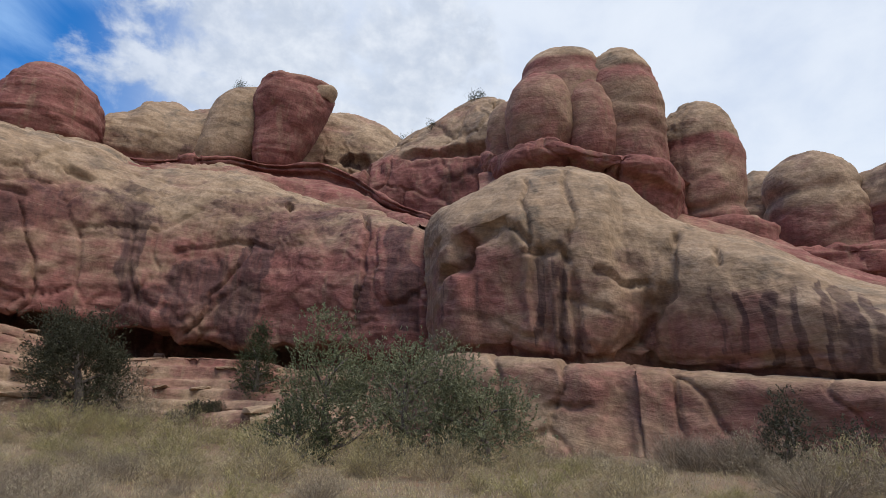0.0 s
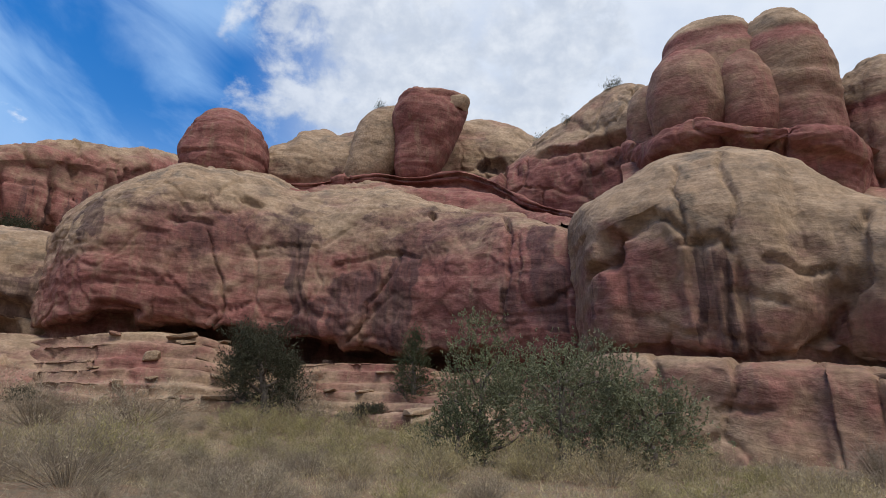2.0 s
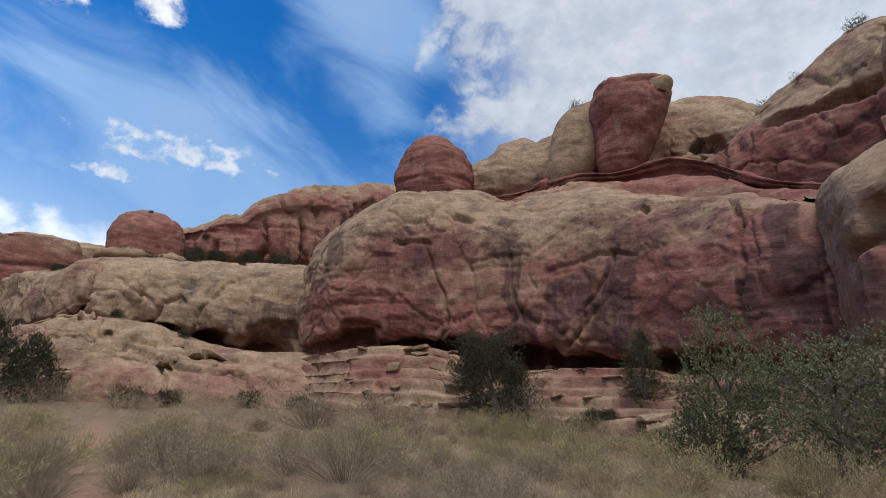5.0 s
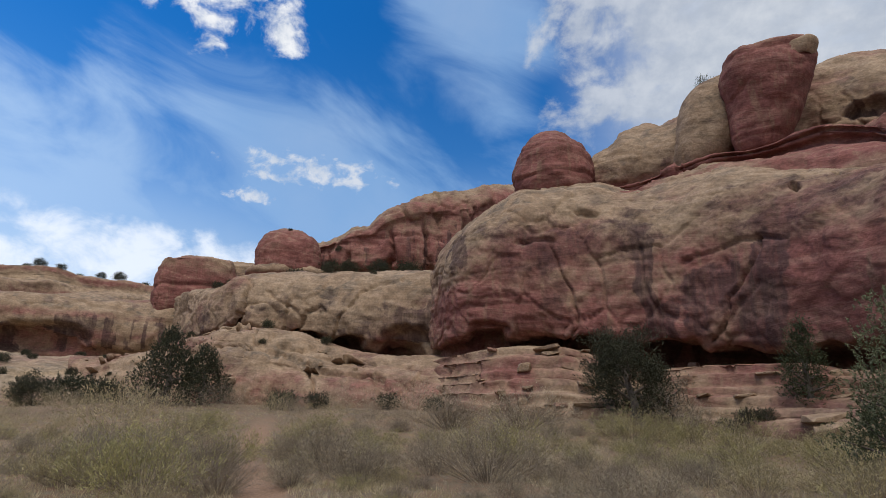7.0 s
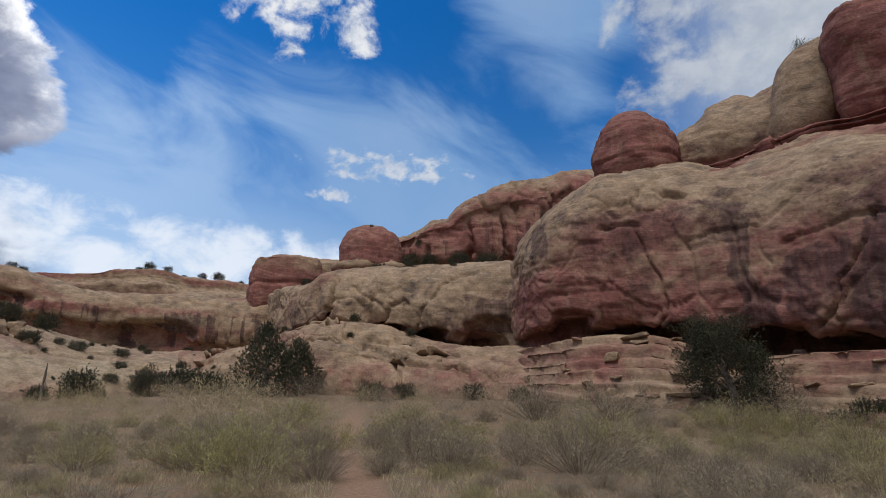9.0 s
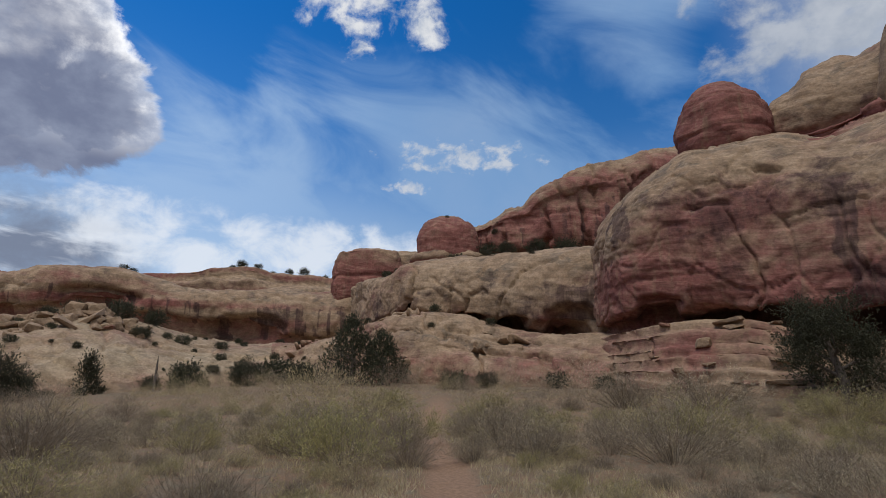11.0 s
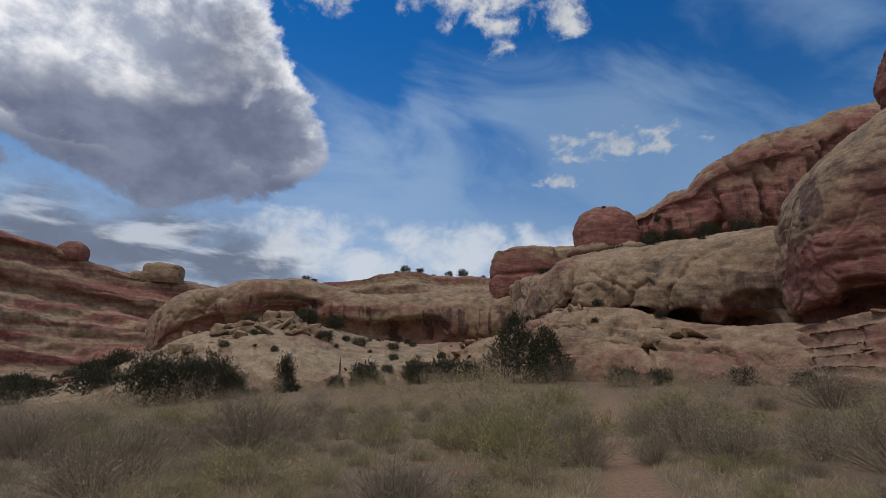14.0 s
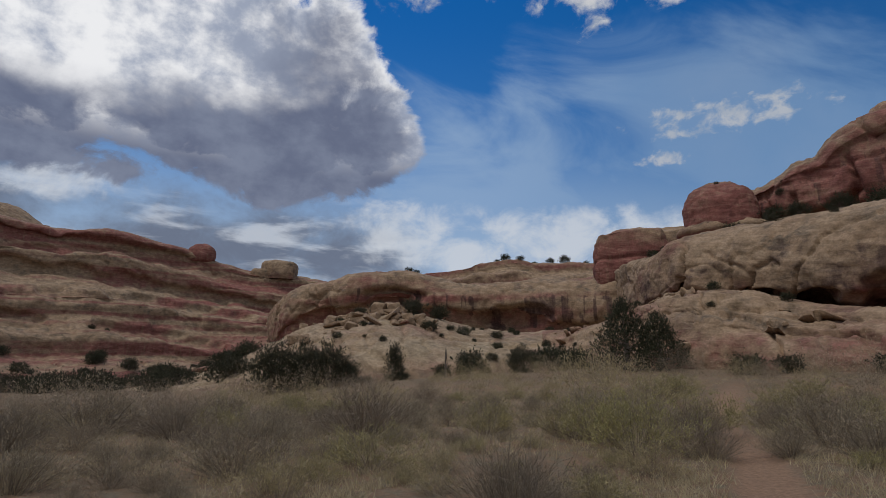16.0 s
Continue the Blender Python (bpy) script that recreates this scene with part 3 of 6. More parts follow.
def lobe(az, r, half, z0, z1, depth=1.0, kind="dome", lean=0.0, turn=0.0, square=2.6, seed=0, amp=0.35, cell=0.2, iron=((0, 1), (0.6, 1), (0.75, 0), (1, 0)), stain_shade=0.0, waists=(), squash=0.16):
    """One rounded body of a rock: its middle's bearing and range, half-width in degrees, foot and top heights."""
    w = r * math.tan(radians(half))
    h = z1 - z0
    knots = np.array(PROFILES[kind])
    n = max(16, int(2 * math.pi * w / cell))
    m = max(12, int((h + 1.2 * w) / cell))
    # even steps along the outline
    fine = np.linspace(0, 1, 400)
    rad = np.clip(curve_through(knots[:, 0], knots[:, 1], fine), 0, None)
    rad = np.where(fine > 0.9, np.minimum(rad, np.sqrt(np.clip(1 - fine, 0, 1) / 0.1) * np.interp(0.9, knots[:, 0], knots[:, 1])), rad)
    s = np.concatenate([[0], np.cumsum(np.hypot(np.diff(fine) * h, np.diff(rad) * w))])
    k = np.linspace(0, s[-1], m)
    vv, rr = np.interp(k, s, fine), np.interp(k, s, rad)
    th = np.linspace(0, 2 * math.pi, n, endpoint=False)
    c, si = np.cos(th), np.sin(th)
    e = 2.0 / square
    cx, cy = np.sign(c) * np.abs(c) ** e, np.sign(si) * np.abs(si) ** e
    g = np.hypot(cx, cy)
    cx, cy = cx / g**0.25, cy / g**0.25
    A = rr[:, None] * cx[None] * w
    B = rr[:, None] * cy[None] * w * depth
    ct, st = math.cos(radians(turn)), math.sin(radians(turn))
    A, B = A * ct - B * st, A * st + B * ct
    A = A + lean * h * (vv[:, None] - 0.5)
    a = radians(az)
    right, away = np.array([math.cos(a), math.sin(a), 0]), np.array([-math.sin(a), math.cos(a), 0])
    mid = np.array([-math.sin(a) * r, math.cos(a) * r, z0])
    P = mid + A[..., None] * right + B[..., None] * away + (vv * h)[:, None, None] * np.array([0, 0, 1.0])
    N = normals(P, True)
    core = P - (mid + np.array([0, 0, h * 0.45]))
    if (N * core).sum(-1).mean() < 0:
        N = -N
    N[-1] = (0, 0, 1)
    d = weathered(P, N, amp, seed, joints=0.7, blocks=0.5)
    for v0, depth_v, wide_v in waists:
        wave = vv[:, None] + 0.05 * fractal(P * 0.25, 3, seed + 81)
        d = d - depth_v * w * np.exp(-(((wave - v0) / wide_v) ** 2))
    d[-1] = d[-1].mean()
    knead = fractal(np.stack([P[..., 0], P[..., 1], P[..., 2] * 0.7], -1) * (0.55 / w), 3, seed + 91)
    Q = P + N * (d + squash * w * knead * step(vv, 1.0, 0.9)[:, None])[..., None]
    Q[-1] = Q[-2].mean(0)
    v = np.broadcast_to(vv[:, None], A.shape)
    band = curve_through([q[0] for q in iron], [q[1] for q in iron], np.clip(v, iron[0][0], iron[-1][0]).ravel()).reshape(A.shape)
    band = band + 0.3 * fractal(P * [0.2, 0.2, 0.22], 3, seed + 31)
    var = stain_shade * step(fractal(P * [0.5, 0.5, 0.15], 3, seed + 5), 0.1, 0.6)
    return Q.reshape(-1, 3), quads(m, n, True), band.ravel(), var.ravel()


def rock(name, lobes, label, category="rock", group="", kind=""):
    """One rock of one or more grown-together bodies."""
    foot = lobes[0]
    ob = new(name)
    ob.location = spot(foot["az"], foot["r"], foot["z0"])
    for b in lobes:
        v, f, i, st = lobe(**b)
        mesh_object(PART_NAMES[b["kind"]], v - np.array(ob.location), f, SANDSTONE, ob, (("iron", i), ("varnish", st), ("pale", np.zeros(len(i)))))
    return tagged(ob, label, category, group, kind)


PART_NAMES = {"dome": "dome", "bulb": "dome", "egg": "dome", "ball": "dome", "wedge": "capstone", "block": "block", "collar": "ledge", "mound": "mound"}


# ---- ground ----
GROUND_KNOTS = (  # bearing, height at 20 m, 35 m, 50 m
    (-180, 0.0, 0.3, 1.0), (-60, 0.0, 0.2, 0.3), (-8, 0.0, 0.1, 0.3), (4, 0.05, 0.5, 0.6), (20, 0.1, 0.8, 1.0), (36, 0.3, 1.6, 2.0),
    (50, 0.3, 1.8, 2.6), (75, 0.3, 1.7, 2.7), (95, 0.2, 1.2, 1.9), (112, 0.0, 0.3, 0.8), (130, -0.1, 0.0, 0.3), (180, 0.0, 0.3, 1.0))


def ground_height(x, y):
    p = np.stack([x, y, 0 * x], -1)
    az, r = bearing(p)
    k = np.array(GROUND_KNOTS)
    hs = curve_through(k[:, 0], k[:, 1:], az.ravel()).reshape(az.shape + (3,))
    z = hs[..., 0] * step(r, 5, 20) + (hs[..., 1] - hs[..., 0]) * step(r, 18, 36) + (hs[..., 2] - hs[..., 1]) * step(r, 34, 52)
    z = z + 0.10 * fractal(p * 0.2, 3, 3) * step(r, 3, 10) + 0.03 * fractal(p * 1.1, 2, 9)
    return z


def trail_offset(x, y):
    """How far a place lies from the middle of the trail."""
    az, r = bearing(np.stack([x, y], -1))
    mid = curve_through([0, 9, 14, 20, 27, 40], [58, 66.2, 67.3, 69.2, 68.0, 66], r.ravel()).reshape(r.shape)
    return np.abs(np.radians(az - mid)) * r, r


def trail_amount(x, y):
    off, r = trail_offset(x, y)
    return step(off, 0.62, 0.3) * step(r, 34, 24)


rr = np.concatenate([[0.0], np.geomspace(0.6, 60, 160), np.geomspace(66, 3000, 30)])
tt = np.radians(np.arange(0, 360, 0.75))
gx, gy = -np.sin(tt)[None] * rr[:, None], np.cos(tt)[None] * rr[:, None]
gz = ground_height(gx, gy) - 0.05 * trail_amount(gx, gy)
ground = mesh_object("ground", np.stack([gx, gy, gz], -1).reshape(-1, 3), quads(len(rr), len(tt), True)[:, ::-1], SOIL, None, (("trail", trail_amount(gx, gy)),))
tagged(ground, "dry sandy desert ground with plant litter", "ground", kind="structure")

# ---- the near cliff ----
WALL = ((3.4, -0.25), (3.0, -0.07), (2.6, 0.0), (0.9, 0.012), (0.05, 0.05), (-0.25, 0.2), (-0.1, 0.42), (0.35, 0.6), (1.3, 0.76), (3.0, 0.9), (5.6, 1.0), (9.0, 1.08), (13.0, 1.1))


def wall_rows(rows, back):
    return [(az, r, rise(r + 1.0, e0), rise(r + back, e1)) for az, r, e0, e1 in rows]


cliff("cliff_block", wall_rows((
    (0.5, 29, 3.4, 16.0), (3, 28.2, 4.0, 17.6), (9.7, 30, 4.0, 19.6), (14, 32, 3.9, 20.0), (17.9, 33.5, 4.8, 20.8), (23.6, 35.5, 5.3, 22.3), (27.5, 36.3, 4.4, 21.8), (30.6, 36.8, 5.4, 21.4),
    (36, 37.5, 6.0, 22.4), (42, 38.2, 6.9, 22.4), (45, 38.6, 7.0, 21.2), (47.5, 39.2, 7.0, 19.4), (49.6, 40.4, 7.0, 17.6), (51.2, 43, 6.4, 15.8), (52.6, 48, 5.8, 13.4), (53, 56, 5.5, 11.5)), 5.6),
    WALL, 0.115, 0.42, 21, "massive red and buff sandstone cliff block with dark varnish panels", cracks=(((20.4, 11.3), (22.5, 8.9), (25.4, 5.7), (0.12, 0.32)), ((21.4, 8.5), (24.7, 6.5), (0.1, 0.15)), ((39.6, 13), (39.3, 12.1), (38, 9.5), (37.3, 8), (37.8, 7.1), (39.2, 6), (0.12, 0.3)), ((27.1, 10.7), (23.9, 11), (20.4, 11.3), (18.6, 11), (0.11, 0.2)), ((8.9, 13.1), (9, 10), (10.1, 6.3), (0.14, 0.3)), ((36.6, 15.6), (34.9, 15.2), (0.2, 0.35)), ((31.2, 13.2), (30.9, 10.8), (30, 6.9), (0.14, 0.2)), ((43.1, 13.2), (41.3, 13.5), (39.5, 13.4), (0.2, 0.3)),), joints=0.7, beds=0.6, red_spots=((40, 11.5, 8, 2.8, 0.32), (12, 8, 8, 2.2, 0.15)),
    iron=((0, 0), (1, 1)), iron_z=((3, 0.72), (6, 0.72), (9.6, 0.78), (10.6, 0.66), (11.6, 0.42), (12.8, 0.3), (14.5, 0.14), (19, 0.05)),
    dents=((29.4, 4.9, 3.2, 1.0, 1.5), (23, 4.3, 4.5, 0.6, 1.0), (15, 4.2, 5.0, 0.6, 1.0), (37, 5.7, 5.0, 0.6, 1.0), (46.4, 7.0, 2.0, 0.8, 0.8), (17.0, 14.0, 0.5, 0.34, 0.8), (13.5, 14.5, 0.4, 0.30, 0.8), (9.3, 12.4, 0.35, 0.9, 0.4)),
    patches=((38, 13.0, 11, 2.2, 0, 0.46), (16, 12.8, 9, 1.8, 0, 0.44), (25.2, 9.0, 2.7, 2.0, -0.15, 0.85), (20.6, 8.4, 1.7, 2.9, -0.35, 0.9), (30.8, 9.0, 1.0, 4.0, 0.05, 0.9), (29.5, 6.4, 1.3, 1.6, 0, 0.9), (5.3, 8.2, 1.5, 2.8, 0.1, 1.0), (9, 7.2, 1.4, 1.8, 0.1, 0.5),
             (31, 14.5, 2.5, 0.9, 0, 0.45), (21.5, 15.0, 2.5, 0.8, 0, 0.4), (49.2, 13.2, 0.8, 1.4, 0, 0.8), (40, 10, 1.6, 1.6, 0, 0.4)))
cliff("cliff_buttress", wall_rows((
    (2.6, 30, 4.0, 16.0), (2.1, 26, 5.0, 17.5), (1.2, 23.8, 5.6, 18.8), (-0.5, 22.6, 5.4, 19.4), (-3.7, 22.0, 5.0, 20.8), (-8, 21.6, 4.4, 22.2), (-12.2, 21.4, 4.2, 22.2), (-15.4, 21.6, 4.2, 21.4),
    (-17.6, 22.6, 4.0, 20.4), (-19.4, 22.6, 3.4, 18.8), (-22.2, 22.0, 2.9, 16.4), (-28.3, 21.4, 2.4, 14.2), (-32.6, 21.0, 1.8, 11.4), (-37.5, 20.8, 1.3, 9.2), (-44, 20.8, 1.0, 7.6), (-56, 22, 0.9, 7.0), (-75, 27, 0.8, 6.5)), 5.0),
    ((0.9, -0.25), (0.7, -0.09), (0.45, 0.0), (0.25, 0.012), (0.05, 0.05), (-0.15, 0.2), (-0.2, 0.42), (0.0, 0.6), (0.7, 0.76), (2.0, 0.88), (4.6, 0.985), (6.5, 1.02), (9.0, 1.04)),
    0.10, 0.30, 57, "weathered buff sandstone buttress and wall with black water streaks", cracks=(((-12, 11), (-12.1, 8.7), (-11.2, 6.7), (-10.5, 3.8), (0.13, 0.22)), ((-22, 7.9), (-21.4, 6), (-19.6, 4.9), (-16.6, 3.4), (0.26, 0.4)), ((0.9, 6.6), (-2.4, 8.2), (0.25, 0.6)), ((-14.8, 6.3), (-19.3, 6.2), (0.12, 0.25)), ((-2.4, 8.3), (-6.3, 8.7), (-8, 7.9), (0.18, 0.35)), ((-8, 7.5), (-10.8, 7.4), (-11.8, 6.7), (0.16, 0.35)), ((-26.2, 6.8), (-25.7, 6.2), (0.12, 0.25)), ((-8.1, 11.1), (-7.7, 9.5), (-8.1, 7.7), (0.12, 0.25)), ((-11.2, 5.6), (-15.4, 5), (0.1, 0.2)),),
    iron=((-0.1, 0.6), (0.05, 0.5), (0.3, 0.40), (0.5, 0.22), (0.7, 0.0), (0.95, -0.1), (1.02, 0.4), (1.2, 0.8)), stripes=0.42, red_spots=((-4.0, 6.6, 4.0, 1.8, 0.35), (-30, 2.8, 6, 1.2, 0.2)),
    dents=((-4.6, 6.0, 3.2, 2.5, 0.28), (-1.0, 7.6, 1.2, 0.7, 0.6), (-9.0, 5.6, 1.0, 2.1, 0.3), (-12.2, 4.8, 0.5, 1.6, 0.3), (-18.8, 4.3, 0.8, 1.3, 0.4)),
    patches=((-8.6, 5.4, 0.35, 1.7, 0, 0.9), (-10.8, 4.6, 0.5, 1.6, 0, 0.8), (-15.5, 6.5, 1.5, 2.2, 0.1, 0.3), (-34.5, 3.6, 0.9, 1.3, 0, 1.0), (-36.2, 3.4, 0.5, 1.2, 0, 1.0), (-29, 4.2, 0.5, 1.4, 0, 0.8), (-31, 4.2, 0.4, 1.5, 0, 0.7), (-24.6, 4.6, 0.3, 1.0, 0, 0.6), (-26.6, 4.4, 0.35, 1.2, 0, 0.7), (-33, 3.9, 0.3, 1.3, 0, 0.8), (-12.5, 9.5, 1.2, 0.8, 0, 0.35)))
cliff("rock_ledge", [(az, r, z0, rise(r + 0.6, e)) for az, r, z0, e in (
    (5.5, 27, 0.2, 2.4), (2.5, 23.0, 0.1, 4.4), (-1, 21.6, 0.0, 4.7), (-4, 20.9, 0.0, 4.7), (-8, 20.5, -0.1, 4.4), (-13, 20.2, -0.1, 4.1), (-16.2, 20.5, -0.1, 4.2), (-17.2, 20.1, -0.1, 4.1), (-21, 20.3, -0.1, 3.8), (-28, 20.0, -0.1, 3.2), (-36, 19.6, -0.1, 2.1),
    (-45, 19.6, -0.1, 0.9), (-58, 20.8, -0.2, 0.8), (-75, 25.8, -0.2, 0.7))],
    ((-0.5, -0.25), (-0.3, 0.0), (-0.05, 0.25), (0.05, 0.5), (0.0, 0.75), (0.15, 0.92), (0.5, 1.0), (1.6, 1.04), (4.0, 0.96)),
    0.10, 0.26, 91, "pale red sandstone ledge under the buttress", "rock ledge", iron=((-0.2, 0.62), (0.5, 0.56), (0.85, 0.5), (1.05, 0.3)), blocks=2.0,
    dents=((-16.9, 1.8, 0.3, 1.8, 0.45), (-20.6, 1.6, 0.2, 1.3, 0.25), (-11, 1.6, 2.5, 0.10, 0.2)), beds=0.9, joints=1.2, parts=((0.9, "rock_face"), (9, "ledge_top")))
cliff("rock_bench", [(az, r, z0, rise(r + 5.0, e)) for az, r, z0, e in (
    (-2, 24.5, 0.2, 3.6), (4, 25.5, 0.5, 3.0), (10, 27, 0.8, 3.2), (15, 28.5, 0.9, 3.4), (20, 30, 0.9, 4.4), (26, 31.5, 1.0, 4.6), (30, 32, 1.3, 4.4), (36, 33, 1.7, 5.4), (40, 33.5, 1.8, 6.4), (47, 35, 2.0, 6.4), (50.5, 37.5, 2.2, 5.8), (53, 41, 2.2, 5.0), (55, 46, 2.0, 4.6))],
    ((-0.9, -0.3), (-0.5, 0.0), (-0.3, 0.1), (0.5, 0.13), (0.6, 0.24), (1.4, 0.28), (1.55, 0.42), (2.3, 0.46), (2.4, 0.58), (2.9, 0.62), (3.05, 0.8), (3.9, 0.86), (4.0, 0.96), (5.2, 1.0), (8.0, 1.02), (11.0, 0.9)),
    0.11, 0.22, 133, "stepped buff and red slickrock bench below the cliffs", "rock bench", iron=((-0.2, 0.3), (0.2, 0.25), (0.5, 0.45), (0.8, 0.5), (1.05, 0.35)), beds=0.35, dip=-0.02, joints=1.0, blocks=1.4, sway=1.0, parts=((0.45, "lower_ledge"), (9, "upper_ledge")))

cliff("slickrock_apron", [(az, r, z0, rise(r + 6.0, e)) for az, r, z0, e in (
    (46, 38, 1.6, 5.0), (50, 38.5, 2.0, 5.6), (54, 40, 2.3, 5.5), (57, 41.5, 2.5, 5.7), (62, 43, 2.7, 6.3), (66, 44.5, 2.9, 7.2), (69, 45.5, 3.0, 8.0), (71, 46.5, 3.0, 8.2), (73.5, 47.5, 2.8, 7.4), (76, 49.5, 2.8, 6.4), (79, 53, 2.8, 5.4), (84, 60, 2.6, 4.6))],
    ((-0.8, -0.3), (-0.4, 0.0), (0.2, 0.2), (1.4, 0.4), (1.7, 0.5), (3.2, 0.68), (3.6, 0.8), (4.8, 0.92), (6.4, 1.0), (9.0, 1.02), (12.0, 0.9)),
    0.12, 0.42, 151, "pale buff slickrock apron sloping down from the slabs", "slickrock", cracks=(((66.9, 6.2), (63.9, 4.8), (63.1, 2.9), (0.2, 0.5)), ((71.1, 7), (67, 5.9), (0.2, 0.4)), ((63.8, 5.1), (56.3, 3.7), (0.25, 0.5)), ((66.8, 6.9), (62.4, 6.3), (58, 5.2), (0.2, 0.4)),), iron=((-0.2, 0.4), (0.3, 0.25), (0.8, 0.1), (1.05, 0.25)), beds=2.0, dip=0.1, joints=2.0, blocks=1.8, sway=2.6, parts=((0.5, "lower_slope"), (9, "upper_slope")))

# ---- upper tier over the left block ----
cliff("red_ledge", [(az, r, rise(r, e0), rise(r + 1.5, e1)) for az, r, e0, e1 in (
    (-3, 34.5, 16.6, 17.6), (1.5, 35.5, 17.4, 18.5), (6.7, 38, 18.6, 20.2), (11, 40.5, 19.8, 22.6), (14.7, 41.5, 20.4, 23.5), (19.1, 42.5, 21.1, 22.8), (23, 43, 21.4, 23.0), (27, 43.5, 20.8, 22.3), (31, 44.5, 20.4, 21.4), (36, 45.5, 20.8, 22.0), (42, 46, 20.8, 22.0), (46, 47, 18.6, 19.6))],
    ((-2.4, -0.5), (-1.8, 0.0), (-0.6, 0.3), (0.5, 0.5), (1.3, 0.66), (1.15, 0.72), (0.7, 0.75), (0.65, 0.83), (0.95, 0.85), (0.9, 0.89), (0.5, 0.91), (0.6, 0.98), (1.1, 1.0), (4.0, 1.05), (10.0, 1.0)),
    0.12, 0.42, 171, "thin broken red sandstone ledge along the slickrock top", "rock ledge", iron=((-0.5, 0.5), (0.3, 0.8), (1.0, 1.0), (1.05, 1.0)), beds=1.4, joints=1.6, blocks=2.6, size=0.5, parts=((0.6, "red_slope"), (9, "ledge")))
RED = ((0, 1), (0.5, 1), (1, 1))
TAN = ((0, 0.3), (0.2, 0.1), (1, 0.0))
HALF = ((0, 0.95), (0.55, 0.9), (0.66, 0.2), (0.8, 0), (1, 0))


def body(az0, az1, e0, e1, r, **kw):
    """A lobe from its bearings' and elevations' extent at range r."""
    half = abs(az1 - az0) / 2
    return dict(az=(az0 + az1) / 2, r=r, half=half, z0=float(rise(r - 0.5, e0)), z1=float(rise(r - 0.62 * r * math.tan(radians(half)) * kw.get("depth", 1.0), e1)), **kw)


RIM = ((3.0, -1.2), (1.0, -0.2), (0.2, 0.0), (-0.3, 0.15), (-0.4, 0.35), (0.0, 0.58), (0.9, 0.78), (2.2, 0.92), (4.2, 1.0), (7.0, 1.0), (11, 0.85), (15, 0.4))
TIERS = ((0.02, "undercut"), (0.55, "lower_bed"), (9, "upper_bed"))
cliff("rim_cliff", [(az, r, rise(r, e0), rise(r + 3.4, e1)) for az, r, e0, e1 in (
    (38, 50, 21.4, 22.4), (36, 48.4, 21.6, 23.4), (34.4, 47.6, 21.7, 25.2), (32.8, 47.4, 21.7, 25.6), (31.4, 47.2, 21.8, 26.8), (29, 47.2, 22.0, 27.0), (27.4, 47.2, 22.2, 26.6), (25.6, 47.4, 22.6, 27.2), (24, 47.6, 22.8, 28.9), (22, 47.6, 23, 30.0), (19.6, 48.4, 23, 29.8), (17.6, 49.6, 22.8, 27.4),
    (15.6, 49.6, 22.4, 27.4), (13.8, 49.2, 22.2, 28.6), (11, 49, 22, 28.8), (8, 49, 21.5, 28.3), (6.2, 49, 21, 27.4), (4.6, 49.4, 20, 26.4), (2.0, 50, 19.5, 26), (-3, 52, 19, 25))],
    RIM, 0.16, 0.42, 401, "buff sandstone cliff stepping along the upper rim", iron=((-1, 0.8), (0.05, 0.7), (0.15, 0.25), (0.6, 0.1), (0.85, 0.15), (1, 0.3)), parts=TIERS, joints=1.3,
    # patches at 11 and 7.5 darken the rock around two of the dents
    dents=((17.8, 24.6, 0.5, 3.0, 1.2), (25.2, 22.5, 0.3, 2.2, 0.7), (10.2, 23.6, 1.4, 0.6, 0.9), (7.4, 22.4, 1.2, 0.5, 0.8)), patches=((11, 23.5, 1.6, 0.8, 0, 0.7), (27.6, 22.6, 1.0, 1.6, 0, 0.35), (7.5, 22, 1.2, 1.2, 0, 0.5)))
cliff("capped_cliff", [(az, r, rise(r, e0), rise(r + 2.8, e1)) for az, r, e0, e1 in (
    (11.5, 44, 21, 22.0), (10.2, 42, 20.4, 22.8), (9.0, 41, 19.6, 23.6), (7, 40.2, 19.0, 25.0), (5.2, 39.6, 18.6, 26.4), (3.4, 39, 18.4, 27.8), (1.6, 38.4, 18.3, 29.0), (-0.2, 38, 18.4, 30.0), (-2.4, 37.6, 18.8, 30.7), (-4.2, 37.2, 19.2, 30.9), (-5.6, 37.2, 20, 30.4), (-7.5, 37.6, 21, 29.4), (-10, 39, 21, 28))],
    ((3.0, -1.2), (1.0, -0.2), (0.3, 0.0), (0.0, 0.12), (-0.2, 0.35), (0.2, 0.55), (0.5, 0.66), (1.2, 0.8), (2.4, 0.94), (3.8, 1.0), (6.4, 1.0), (10, 0.85), (14, 0.3)),
    0.13, 0.40, 431, "red sandstone cliff capped by a buff dome", iron=((0, 0), (1, 1)), iron_z=((14, 1), (19.4, 0.95), (20.4, 0.75), (21.2, 0.15), (22.5, 0.0)), parts=((0.02, "undercut"), (0.62, "red_bed"), (9, "buff_cap")), joints=1.4,
    dents=((-5.2, 20.0, 0.5, 4.0, 1.2), (-1.6, 19.9, 3.0, 0.55, 1.1), (3.6, 20.0, 2.4, 0.4, 0.7), (9.4, 18.4, 0.4, 2.4, 1.0)), patches=((0, 16.5, 2.0, 1.2, 0, 0.4), (-3.5, 18.6, 2, 0.8, 0, 0.5)))
rock("red_butte", [body(34.7, 43.2, 20.6, 27.9, 47.4, kind="dome", iron=RED, seed=7, amp=0.4, squash=0.06, square=2.5, waists=((0.74, 0.05, 0.025), (0.3, 0.06, 0.02))), body(36.0, 42.2, 25.2, 28.2, 47.2, kind="mound", iron=RED, seed=6, amp=0.22, squash=0.05, square=2.4)], "dark red rounded sandstone butte on the rim", "butte")
